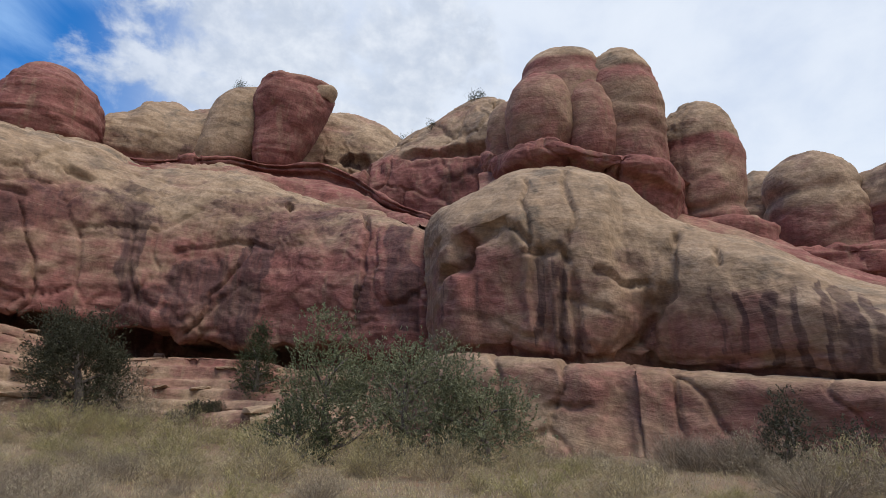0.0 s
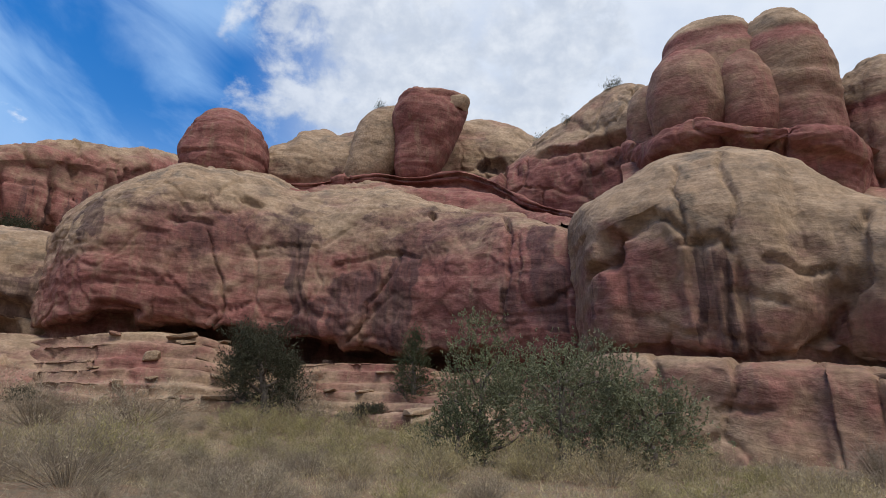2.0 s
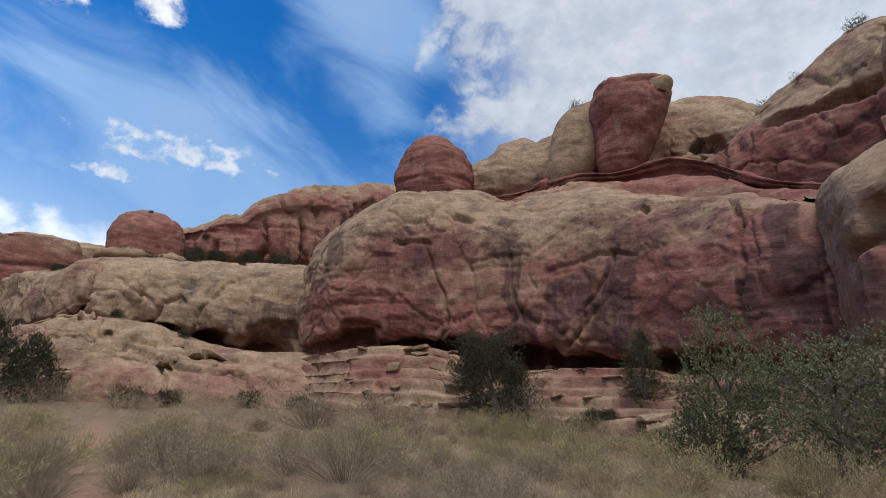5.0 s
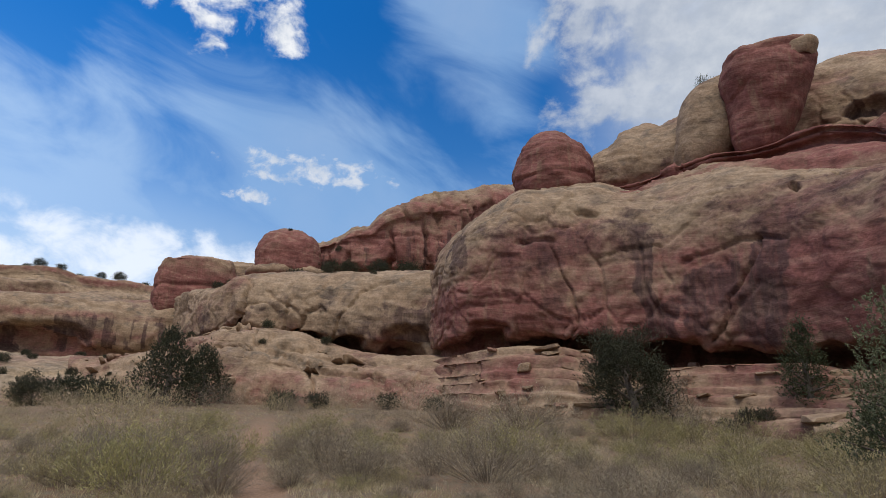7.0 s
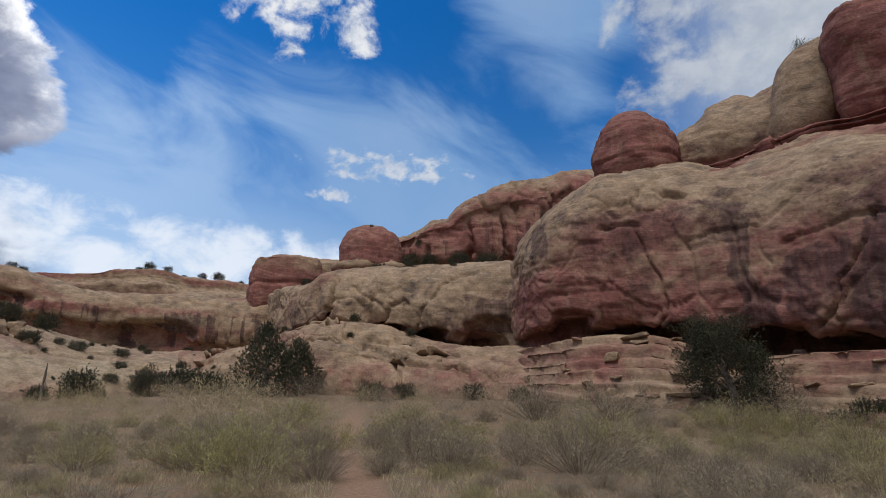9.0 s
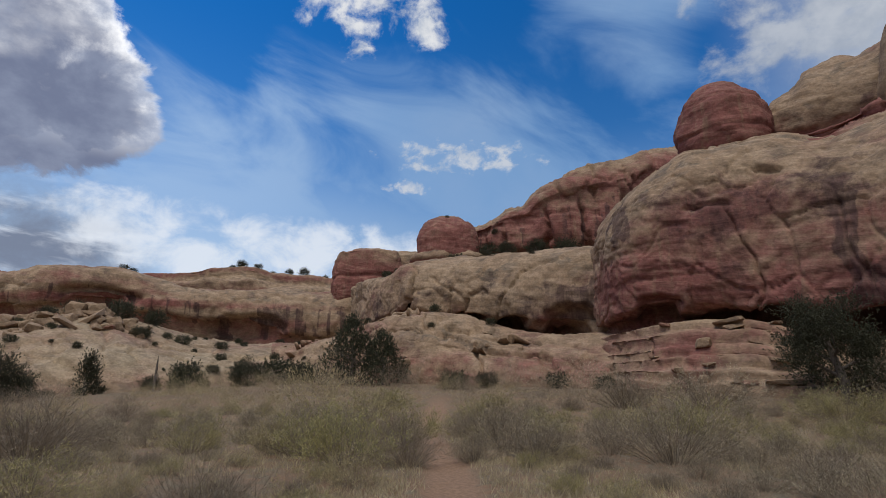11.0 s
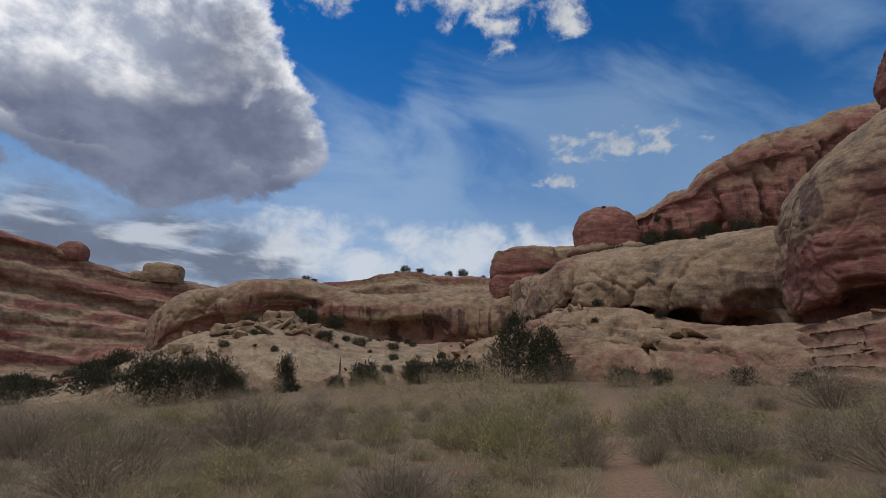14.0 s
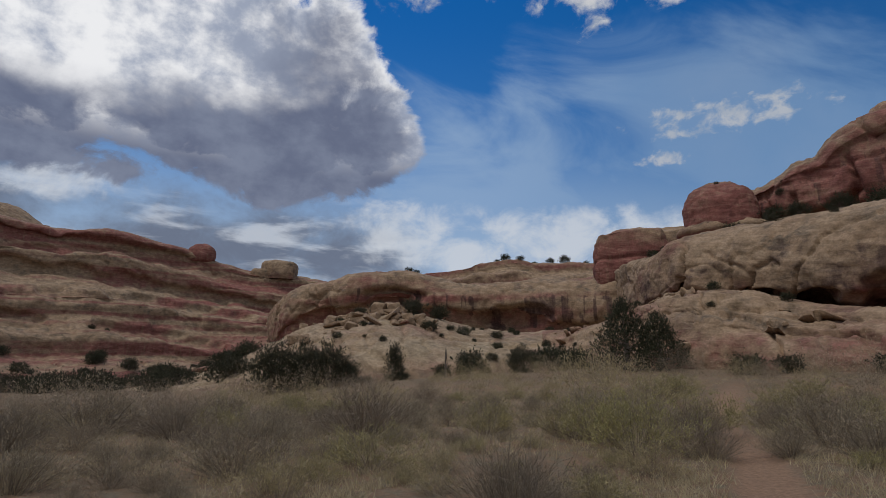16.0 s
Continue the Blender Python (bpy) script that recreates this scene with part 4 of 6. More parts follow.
rock("balanced_rock", [body(13.9, 22.3, 22.6, 32.3, 46.0, kind="wedge", iron=((0, 0.95), (0.8, 0.85), (0.9, 0.5), (1, 0.1)), seed=9, lean=0.19, square=2.5, depth=0.8, amp=0.26, squash=0.08, waists=((0.84, 0.04, 0.02),)),
    body(13.0, 16.6, 29.8, 31.3, 45.0, kind="block", iron=TAN, seed=10, lean=0.5, square=2.6, depth=0.9, amp=0.12),
    body(20.2, 26.2, 22.4, 30.3, 47.6, kind="egg", iron=TAN, seed=8, lean=0.28, amp=0.2, squash=0.08)], "top-heavy red boulder with a buff cap and leaning buff shoulder", "boulder")
cliff("tower_ledge", [(az, r, rise(r, e0), rise(r + 1.0, e1)) for az, r, e0, e1 in (
    (-3.6, 33, 22.4, 24.4), (-4.8, 29.6, 22.6, 24.6), (-6.0, 27.9, 22.9, 25.0), (-8, 27.1, 23.5, 25.6), (-10.4, 26.9, 23.7, 26.2), (-12.8, 26.8, 23.2, 25.6), (-15, 26.8, 22.4, 24.6), (-17.6, 26.8, 21.8, 23.8), (-20, 27, 21.2, 23.2), (-21.8, 27.6, 20.2, 22.4), (-23.4, 29.6, 18.6, 21.0), (-24.2, 33, 18, 20))],
    ((1.4, -1.6), (0.8, -0.5), (0.5, 0.0), (-0.2, 0.22), (-0.45, 0.5), (-0.3, 0.8), (0.2, 0.96), (1.0, 1.02), (3.0, 1.1), (5.0, 1.0)),
    0.09, 0.40, 461, "thick dark red overhanging ledge girding the dome tower", "rock ledge", iron=((-1.6, 0.9), (0, 1), (1.1, 1)), beds=1.6, joints=1.4, parts=((0.05, "undercut"), (9, "rock_face")))
rock("dome_tower", [
    body(-6.0, -13.4, 24.2, 33.0, 29.4, kind="ball", iron=((0, 0.75), (0.2, 0.42), (0.7, 0.38), (0.88, 0.6), (0.94, 0.9), (1, 0.9)), seed=21, amp=0.24, squash=0.08, square=2.3, waists=((0.92, 0.05, 0.03),)),
    body(-7.2, -17.8, 22.4, 35.8, 31.4, kind="egg", iron=((0, 0.65), (0.62, 0.5), (0.68, 0.9), (0.78, 0.85), (0.82, 0.05), (1, -0.1)), seed=22, amp=0.24, squash=0.08, square=2.3, waists=((0.74, 0.07, 0.05),)),
    body(-12.0, -17.8, 23.2, 32.2, 29.7, kind="ball", iron=((0, 0.7), (0.5, 0.55), (0.86, 0.6), (0.92, 0.95), (1, 0.9)), seed=19, amp=0.22, squash=0.08, square=2.3),
    body(-14.4, -22.7, 20.2, 34.8, 31.2, kind="ball", iron=((0, 0.66), (0.5, 0.5), (0.62, 0.62), (0.68, 0.95), (0.74, 0.85), (0.78, 0.05), (1, -0.1)), seed=23, amp=0.26, squash=0.07, square=2.3, waists=((0.71, 0.06, 0.035),)),
    body(-3.8, -9.0, 22.4, 30.6, 33.0, kind="bulb", iron=((0, 0.7), (0.5, 0.3), (1, 0)), seed=24, amp=0.25),
    body(-8, -21, 20.6, 32.5, 35.0, kind="block", iron=RED, seed=25, amp=0.3, depth=0.6)], "tall cluster of bulging red and buff sandstone domes", "rock tower")
rock("rounded_dome", [body(-21.8, -29.2, 14.6, 28.5, 34.0, kind="bulb", iron=((0, 0.85), (0.15, 0.6), (0.5, 0.55), (0.58, 0.75), (0.64, 0.95), (0.69, 0.1), (1, -0.1)), seed=26, amp=0.26, squash=0.08, square=2.3, waists=((0.64, 0.05, 0.03), (0.2, 0.1, 0.03))),
    body(-21.4, -31.0, 12.6, 16.8, 33.4, kind="collar", iron=RED, seed=27, depth=0.8, amp=0.45)], "two-toned rounded sandstone dome beside the tower", "rock dome")
rock("rounded_dome", [body(-30.0, -38.0, 10.5, 21.7, 44.0, kind="bulb", iron=((0, 0.7), (0.42, 0.6), (0.56, 0.05), (1, 0)), seed=28, amp=0.3, squash=0.08, square=2.3, waists=((0.6, 0.08, 0.05),)), body(-27.2, -33.0, 12, 20.9, 47, kind="bulb", iron=((0, 0.4), (0.5, 0.3), (1, 0)), seed=29, amp=0.4),
    body(-27.0, -40.0, 9.0, 13.2, 43.0, kind="collar", iron=RED, seed=30, depth=0.7, amp=0.6)], "buff-capped red dome farther along the rim", "rock dome")
rock("rounded_dome", [body(-36.0, -46, 8.0, 19.4, 46.0, kind="bulb", iron=HALF, seed=33, amp=0.5), body(-44, -56, 6, 15.0, 48, kind="bulb", iron=HALF, seed=34, amp=0.5)], "low two-toned domes ending the rim", "rock dome")
cliff("slickrock_slope", [(az, r, rise(r, e0), rise(r + 6, e1)) for az, r, e0, e1 in ((-3, 27.5, 20.0, 23.2), (-10, 26.4, 21.4, 23.6), (-17, 26.4, 19.8, 22.0), (-22, 26.6, 15.2, 17.4), (-28, 27.2, 12.8, 15.0), (-33, 28, 9.6, 12.4), (-39, 29, 6.6, 9.9), (-50, 30, 4.6, 7), (-70, 33, 3.6, 6))],
    ((-1, -0.6), (0, 0.0), (2, 0.4), (4, 0.8), (7, 1.0), (14, 1.2), (22, 1.2)), 0.25, 0.25, 201, "bare red slickrock slope under the domes", "rock slope", iron=((-0.6, 0.1), (0.3, 0.4), (0.8, 0.9), (1.2, 0.9)), parts=((0.5, "lower_slope"), (9, "upper_slope")))

# ---- slabs and rocks up the canyon ----
SLAB = ((4.6, -1.0), (4.0, -0.06), (3.0, 0.0), (1.0, 0.03), (0.1, 0.12), (0.0, 0.35), (0.6, 0.6), (1.8, 0.8), (4.5, 0.94), (9, 1.02), (20, 1.12), (28, 1.0))
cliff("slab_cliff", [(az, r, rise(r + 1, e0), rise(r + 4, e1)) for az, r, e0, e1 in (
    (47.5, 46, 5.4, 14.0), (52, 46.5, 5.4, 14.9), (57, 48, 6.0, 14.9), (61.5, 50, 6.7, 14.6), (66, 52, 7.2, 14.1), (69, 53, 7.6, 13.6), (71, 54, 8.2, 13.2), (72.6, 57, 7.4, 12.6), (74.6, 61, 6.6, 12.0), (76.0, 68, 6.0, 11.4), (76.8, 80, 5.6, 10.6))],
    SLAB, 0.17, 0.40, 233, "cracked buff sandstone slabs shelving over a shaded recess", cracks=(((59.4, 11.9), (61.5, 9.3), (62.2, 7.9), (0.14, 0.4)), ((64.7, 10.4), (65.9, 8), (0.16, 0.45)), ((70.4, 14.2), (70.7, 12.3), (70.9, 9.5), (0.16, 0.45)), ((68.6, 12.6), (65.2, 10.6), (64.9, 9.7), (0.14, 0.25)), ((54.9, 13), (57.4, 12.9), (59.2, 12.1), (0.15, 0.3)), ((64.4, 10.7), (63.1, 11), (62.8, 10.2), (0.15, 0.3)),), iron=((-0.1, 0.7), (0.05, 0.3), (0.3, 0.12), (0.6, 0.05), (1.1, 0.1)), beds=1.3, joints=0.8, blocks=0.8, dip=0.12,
    # patches: desert varnish, plus the alcove's shade put into the rock colour
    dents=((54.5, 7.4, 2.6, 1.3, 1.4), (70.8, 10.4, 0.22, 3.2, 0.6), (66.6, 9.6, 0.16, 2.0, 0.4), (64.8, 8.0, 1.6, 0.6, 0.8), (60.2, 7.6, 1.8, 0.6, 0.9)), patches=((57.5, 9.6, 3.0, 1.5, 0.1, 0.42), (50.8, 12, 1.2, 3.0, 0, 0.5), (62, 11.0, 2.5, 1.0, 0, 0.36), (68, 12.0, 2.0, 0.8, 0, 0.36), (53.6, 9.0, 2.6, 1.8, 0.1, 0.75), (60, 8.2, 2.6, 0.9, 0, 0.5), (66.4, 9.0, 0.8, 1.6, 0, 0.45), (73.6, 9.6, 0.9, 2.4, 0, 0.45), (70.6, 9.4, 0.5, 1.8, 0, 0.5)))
cliff("red_ridge", [(az, r, rise(r, e0), rise(r + 4.5, e1 + 0.4)) for az, r, e0, e1 in (
    (38, 80, 16, 22.6), (43.4, 76, 15.6, 22.6), (46.5, 74, 15.4, 22.0), (49.3, 72.5, 15.2, 21.7), (51.5, 72, 15.0, 21.6), (53.6, 71.5, 15.0, 21.2), (55.6, 71.5, 14.8, 20.6), (57.3, 72, 14.7, 19.6), (58.6, 72.5, 14.6, 18.2), (60.2, 72.5, 14.5, 17.9), (62, 73, 14.3, 17.0), (63.4, 74, 14.1, 16.4), (65.5, 76, 13.8, 15.8), (69, 82, 13, 15))],
    ((4.0, -1.0), (1.6, -0.1), (0.3, 0.0), (-0.2, 0.14), (-0.1, 0.36), (0.5, 0.58), (0.2, 0.66), (1.2, 0.82), (2.8, 0.94), (5.0, 1.0), (9.0, 1.04), (15, 0.9), (22, 0.3)),
    0.24, 0.55, 521, "long red sandstone ridge with a buff crest above the slabs", "rock ridge", iron=((-1, 1), (0.5, 0.9), (0.68, 0.85), (0.8, 0.5), (0.9, 0.2), (1.04, 0.1)), joints=1.6, blocks=1.6, beds=1.3, stripes=0.6, parts=((0.02, "undercut"), (0.64, "red_bed"), (9, "buff_crest")),
    dents=((56.4, 20, 0.5, 5, 1.4), (52.6, 22, 0.4, 4, 1.0), (48.6, 23, 0.4, 4, 1.0), (60.8, 20, 0.4, 3, 1.0)))
rock("red_butte", [body(63.6, 70.2, 11.6, 18.2, 74, kind="dome", iron=((0, 1), (0.8, 0.8), (1, 0.3)), seed=45, cell=0.22, square=3.4, squash=0.08, amp=0.4), body(62.6, 71.0, 11.4, 14.4, 73.6, kind="collar", iron=HALF, seed=46, cell=0.25, depth=0.8, amp=0.4)], "rounded orange-red sandstone knob on the slabs", "rock knob")
rock("red_block", [body(71.6, 78.7, 9.0, 14.9, 86, kind="block", iron=((0, 1), (0.55, 0.8), (0.8, 0.45), (1, 0.2)), seed=47, cell=0.22, square=7, depth=0.5, squash=0.04, amp=0.4, waists=((0.42, 0.05, 0.03),)), body(67.0, 74.5, 9.0, 14.4, 88, kind="block", iron=((0, 1), (0.6, 0.5), (1, 0)), seed=48, cell=0.25, square=6, depth=0.5, squash=0.05, amp=0.4)], "flat-topped red sandstone block on the shelf", "rock block")
SHELF = ((1.8, -1.0), (1.5, -0.06), (1.1, 0.0), (0.5, 0.03), (0.1, 0.12), (0.0, 0.35), (0.6, 0.6), (1.8, 0.8), (4.5, 0.94), (9, 1.02), (20, 1.12), (28, 1.0))
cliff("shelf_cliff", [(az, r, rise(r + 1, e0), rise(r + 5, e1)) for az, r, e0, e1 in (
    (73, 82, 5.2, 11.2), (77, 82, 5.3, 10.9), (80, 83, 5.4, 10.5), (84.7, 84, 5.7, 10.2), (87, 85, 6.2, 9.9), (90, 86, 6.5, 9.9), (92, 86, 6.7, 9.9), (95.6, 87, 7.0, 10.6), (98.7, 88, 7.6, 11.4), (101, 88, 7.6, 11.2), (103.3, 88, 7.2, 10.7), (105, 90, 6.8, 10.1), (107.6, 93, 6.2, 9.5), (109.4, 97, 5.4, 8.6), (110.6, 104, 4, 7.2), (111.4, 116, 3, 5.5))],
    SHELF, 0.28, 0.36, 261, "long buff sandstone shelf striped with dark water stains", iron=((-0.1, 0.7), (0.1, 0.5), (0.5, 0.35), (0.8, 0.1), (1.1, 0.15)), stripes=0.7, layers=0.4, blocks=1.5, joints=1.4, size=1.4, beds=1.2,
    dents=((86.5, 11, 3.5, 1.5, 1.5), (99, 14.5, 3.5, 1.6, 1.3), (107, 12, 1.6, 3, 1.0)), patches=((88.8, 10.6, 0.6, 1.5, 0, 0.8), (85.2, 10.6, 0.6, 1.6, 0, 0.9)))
cliff("slickrock_slope", [(az, r, z0, rise(r + 18, e1)) for az, r, z0, e1 in (
    (74, 52, 2.6, 5.0), (79, 53, 2.6, 5.0), (84.5, 54, 2.4, 4.8), (90, 54, 2.0, 5.3), (95, 53, 1.7, 6.2), (100, 52, 1.4, 7.1), (103, 52, 1.2, 6.5), (105.7, 53, 1.1, 5.6), (108.4, 54, 1.0, 4.4), (111, 56, 0.8, 3.0), (114, 58, 0.5, 1.6), (118, 60, 0.1, 0.3), (123, 62, -0.6, -1.2))],
    ((-1.5, -0.25), (0, 0.0), (3, 0.34), (6, 0.52), (10, 0.7), (14, 0.86), (18, 1.0), (23, 1.04), (40, 1.15), (52, 1.2)), 0.22, 0.42, 291, "pale smooth slickrock dome sloping down to brush", "slickrock", iron=((-0.2, 0.3), (0.3, 0.1), (1, 0.1)), beds=2.0, joints=1.6, blocks=1.6, pale=(0.1, 0.3), parts=((0.45, "lower_slope"), (9, "upper_slope")))
cliff("far_ridge", [(az, r, rise(r, 7.0), rise(r + 8, e1)) for az, r, e1 in ((70, 128, 11.0), (76, 128, 11.4), (79, 130, 11.5), (83.7, 130, 11.6), (87.1, 130, 12.3), (90, 130, 12.0), (93.1, 132, 11.3), (95.4, 134, 10.9), (98, 140, 10.2), (102, 150, 9.0))],
    ((-8, -0.2), (0, 0.0), (2, 0.4), (2.2, 0.62), (6, 0.78), (6.4, 0.95), (10, 1.0), (22, 1.0), (40, 0.6)), 0.4, 0.4, 311, "distant red and buff ledges on the skyline", parts=((0.7, "lower_ledge"), (9, "upper_ledge")), iron=((-0.2, 0.3), (0.4, 0.7), (0.62, 0.3), (0.8, 0.2), (0.9, 0.9), (1, 0.2)), size=2.0, beds=1.6, sway=2.0)
MESA = ((-30, -0.1), (-14, 0.03), (-5, 0.08), (-0.5, 0.12), (0, 0.2), (4, 0.26), (8, 0.35), (8.4, 0.45), (14, 0.51), (20, 0.64), (20.5, 0.73), (27, 0.82), (27.7, 0.92), (33, 0.96), (40, 1.0), (48, 0.98))
cliff("far_mesa", [(az, r, 2.0, rise(r + 40, e1)) for az, r, e1 in (
    (100, 172, 8.6), (104.7, 170, 9.4), (109, 166, 10.0), (113, 162, 10.3), (116.2, 160, 10.9), (119.3, 158, 11.9), (122.2, 155, 12.4), (125.5, 152, 13.0), (129.7, 150, 12.6), (133.7, 148, 13.0), (140, 146, 13.6), (150, 146, 13.0))],
    MESA, 0.6, 0.17, 341, "broad layered red and buff sandstone mesa across the canyon", "mesa", cracks=(((133.4, 39.9), (127.4, 39.5), (119.1, 38.4), (2.2, 2.2)), ((133, 30.2), (126.3, 29.5), (120.2, 28.2), (108.8, 24.4), (1.6, 2)), ((132.7, 22), (126.7, 21.8), (120.6, 22.9), (109.3, 17.6), (1.3, 1.6)), ((125.7, 14.5), (115.5, 11.2), (1.2, 1.5)), ((133.3, 36.1), (128.7, 35.4), (1, 1.2)), ((132.4, 16.7), (130.2, 16.2), (1, 1.2)),),
    red_spots=((124.5, 30.0, 3.0, 2.0, 0.4), (118.5, 24.0, 2.5, 2.0, 0.4), (122, 14.0, 2.4, 2.4, 0.6), (112, 18.0, 3.0, 2.0, 0.4)), iron=((-0.1, 0.9), (0.06, 0.8), (0.12, 0.4), (0.2, 0.46), (0.6, 0.36), (0.9, 0.5), (1.02, 0.2)), size=3.0, beds=3.4, joints=1.2, blocks=2.0, dip=0.12, sway=1.0, tall=0.5, layers=1.0, parts=((0.2, "talus"), (0.58, "lower_bed"), (9, "upper_bed")))
cliff("far_mesa", [(az, r, 2.0, rise(r + 40, e1)) for az, r, e1 in ((149, 147, 13.0), (170, 150, 11), (200, 155, 9), (240, 150, 8), (282, 110, 7))],
    MESA, 2.0, 0.42, 361, "layered sandstone mesa closing the canyon behind the trail", "mesa", iron=((-0.1, 0.45), (0.6, 0.3), (1.02, 0.15)), size=3.0, beds=2.0, layers=0.9, parts=((0.2, "talus"), (0.58, "lower_bed"), (9, "upper_bed")))
rock("red_butte", [body(116.6, 119.2, 10.8, 12.8, 190, kind="dome", iron=RED, seed=61, cell=0.5)], "small red knob on the far mesa rim", "rock knob")
rock("cap_rock", [body(108.8, 112.4, 9.6, 11.8, 196, kind="block", iron=TAN, seed=62, cell=0.5, square=3.5), body(110.8, 113.4, 9.4, 10.7, 195, kind="block", iron=TAN, seed=63, cell=0.5)], "flat buff caprock standing on the mesa edge", "rock")
rock("mesa_top", [body(129, 140, 8.5, 14.6, 230, kind="mound", iron=HALF, seed=64, cell=0.8)], "higher layered knoll behind the far mesa", "mesa")


# ---- loose rocks ----
def boulder(name, label, size, flat, seed, kind="block", iron=TAN, square=3.2):
    v, f, i, st = lobe(0.0, 60.0, math.degrees(math.atan(size / 60.0)), 0.0, size * 2 * flat, 0.8, kind, 0.1, 20.0 * seed, square, seed, 0.10 * size, size / 9.0, iron)
    v = v - np.array([0, 60.0, 0.12 * size])
    ob = mesh_object(name, v, f, SANDSTONE, None, (("iron", i), ("varnish", st), ("pale", 0 * i)))
    return tagged(ob, label, "boulder")


def broken_block(name, label, size, seed, iron=0.1):
    """A fallen block with flat broken faces and sharp corners."""
    rng = np.random.default_rng(seed)
    bm = bmesh.new()
    for p in rng.uniform(-1, 1, (40, 3)):
        # points pushed out towards the faces of a box, so that the hull has broad planes
        k = p / max(np.abs(p)) * rng.uniform(0.86, 1.0)
        bm.verts.new(Vector(k * size * np.array([1, 1, 1]) + [0, 0, size[2] * 0.75]))
    hull = bmesh.ops.convex_hull(bm, input=bm.verts)
    bmesh.ops.delete(bm, geom=[g for g in set(hull["geom_interior"] + hull["geom_unused"]) if isinstance(g, bmesh.types.BMVert)], context="VERTS")
    bmesh.ops.dissolve_limit(bm, angle_limit=0.16, verts=bm.verts, edges=bm.edges)
    bmesh.ops.bevel(bm, geom=list(bm.edges), offset=0.05 * min(size), segments=1, affect="EDGES")
    bmesh.ops.recalc_face_normals(bm, faces=bm.faces)
    me = bpy.data.meshes.new(name)
    bm.to_mesh(me)
    bm.free()
    for key, value in (("iron", iron), ("varnish", 0.0), ("pale", 0.0)):
        me.attributes.new(key, "FLOAT", "POINT").data.foreach_set("value", np.full(len(me.vertices), value, np.float32))
    me.materials.append(SANDSTONE)
    return tagged(new(name, me), label, "boulder")


LOOSE = [tagged(broken_block("boulder", "angular buff sandstone boulder lying on the slope", np.array([0.75, 0.6, 0.5]), 501), group="fallen boulders"),
         tagged(boulder("boulder", "rounded buff sandstone boulder lying on the slope", 0.6, 0.8, 502, "dome"), group="fallen boulders"),
         tagged(broken_block("rock_slab", "flat broken sandstone slab lying on the bench", np.array([1.2, 0.85, 0.22]), 503), group="broken slabs"),
         tagged(broken_block("rock_slab", "flat reddish sandstone slab lying on the bench", np.array([0.95, 0.8, 0.28]), 504, 0.55), group="broken slabs")]


# ---- plants ----
def leaf_material(name, a, b, c, rough=0.7, through_light=0.25):
    mat, nt, bsdf = node_material(name)
    info = nt.nodes.new("ShaderNodeObjectInfo")
    geo = nt.nodes.new("ShaderNodeNewGeometry")
    col = blend(nt, geo.outputs["Random Per Island"], a, b)
    col = blend(nt, remap(nt, info.outputs["Random"], 0.0, 1.0, 0.0, 0.85), col, c)
    patch = texture(nt, "noise", 2.2, Detail=3.0)
    col = blend(nt, 0.7, col, blend(nt, remap(nt, patch, 0.3, 0.7), (0.62, 0.62, 0.62), (1.25, 1.25, 1.2)), "MULTIPLY")
    nt.links.new(col, bsdf.inputs["Base Color"])
    bsdf.inputs["Roughness"].default_value = rough
    bsdf.inputs["Specular IOR Level"].default_value = 0.2
    thin = nt.nodes.new("ShaderNodeBsdfTranslucent")
    nt.links.new(col, thin.inputs["Color"])
    both = nt.nodes.new("ShaderNodeMixShader")
    both.inputs[0].default_value = through_light
    nt.links.new(bsdf.outputs[0], both.inputs[1])
    nt.links.new(thin.outputs[0], both.inputs[2])
    nt.links.new(both.outputs[0], nt.nodes["Material Output"].inputs["Surface"])
    return mat


def bark_material(name, a, b):
    mat, nt, bsdf = node_material(name)
    strands = texture(nt, "noise", 14.0, (1, 1, 0.18), Detail=6.0, Roughness=0.65)
    nt.links.new(blend(nt, remap(nt, strands, 0.3, 0.7), a, b), bsdf.inputs["Base Color"])
    bsdf.inputs["Roughness"].default_value = 0.9
    bump(nt, bsdf, strands, 0.8, 0.03)
    return mat


JUNIPER_LEAF = leaf_material("juniper_foliage", (0.060, 0.074, 0.040), (0.115, 0.128, 0.070), (0.07, 0.08, 0.04))
OLIVE_LEAF = leaf_material("olive_foliage", (0.125, 0.135, 0.078), (0.245, 0.25, 0.152), (0.17, 0.18, 0.10))
DARK_LEAF = leaf_material("dark_foliage", (0.042, 0.046, 0.028), (0.086, 0.088, 0.052), (0.075, 0.070, 0.046))
BRUSH_LEAF = leaf_material("rabbitbrush_leaves", (0.295, 0.268, 0.112), (0.45, 0.395, 0.188), (0.44, 0.355, 0.218), through_light=0.35)
SAGE_LEAF = leaf_material("sage_leaves", (0.30, 0.252, 0.170), (0.44, 0.375, 0.258), (0.36, 0.285, 0.20), through_light=0.35)
TWIG = leaf_material("dead_twigs", (0.145, 0.114, 0.086), (0.315, 0.262, 0.195), (0.28, 0.22, 0.165), through_light=0.25)
STRAW = leaf_material("dry_grass", (0.41, 0.335, 0.21), (0.57, 0.475, 0.315), (0.52, 0.42, 0.27), through_light=0.35)
BARK = bark_material("juniper_bark", (0.075, 0.058, 0.047), (0.17, 0.14, 0.115))


def unit(v):
    return v / (np.linalg.norm(v, axis=-1, keepdims=True) + 1e-9)


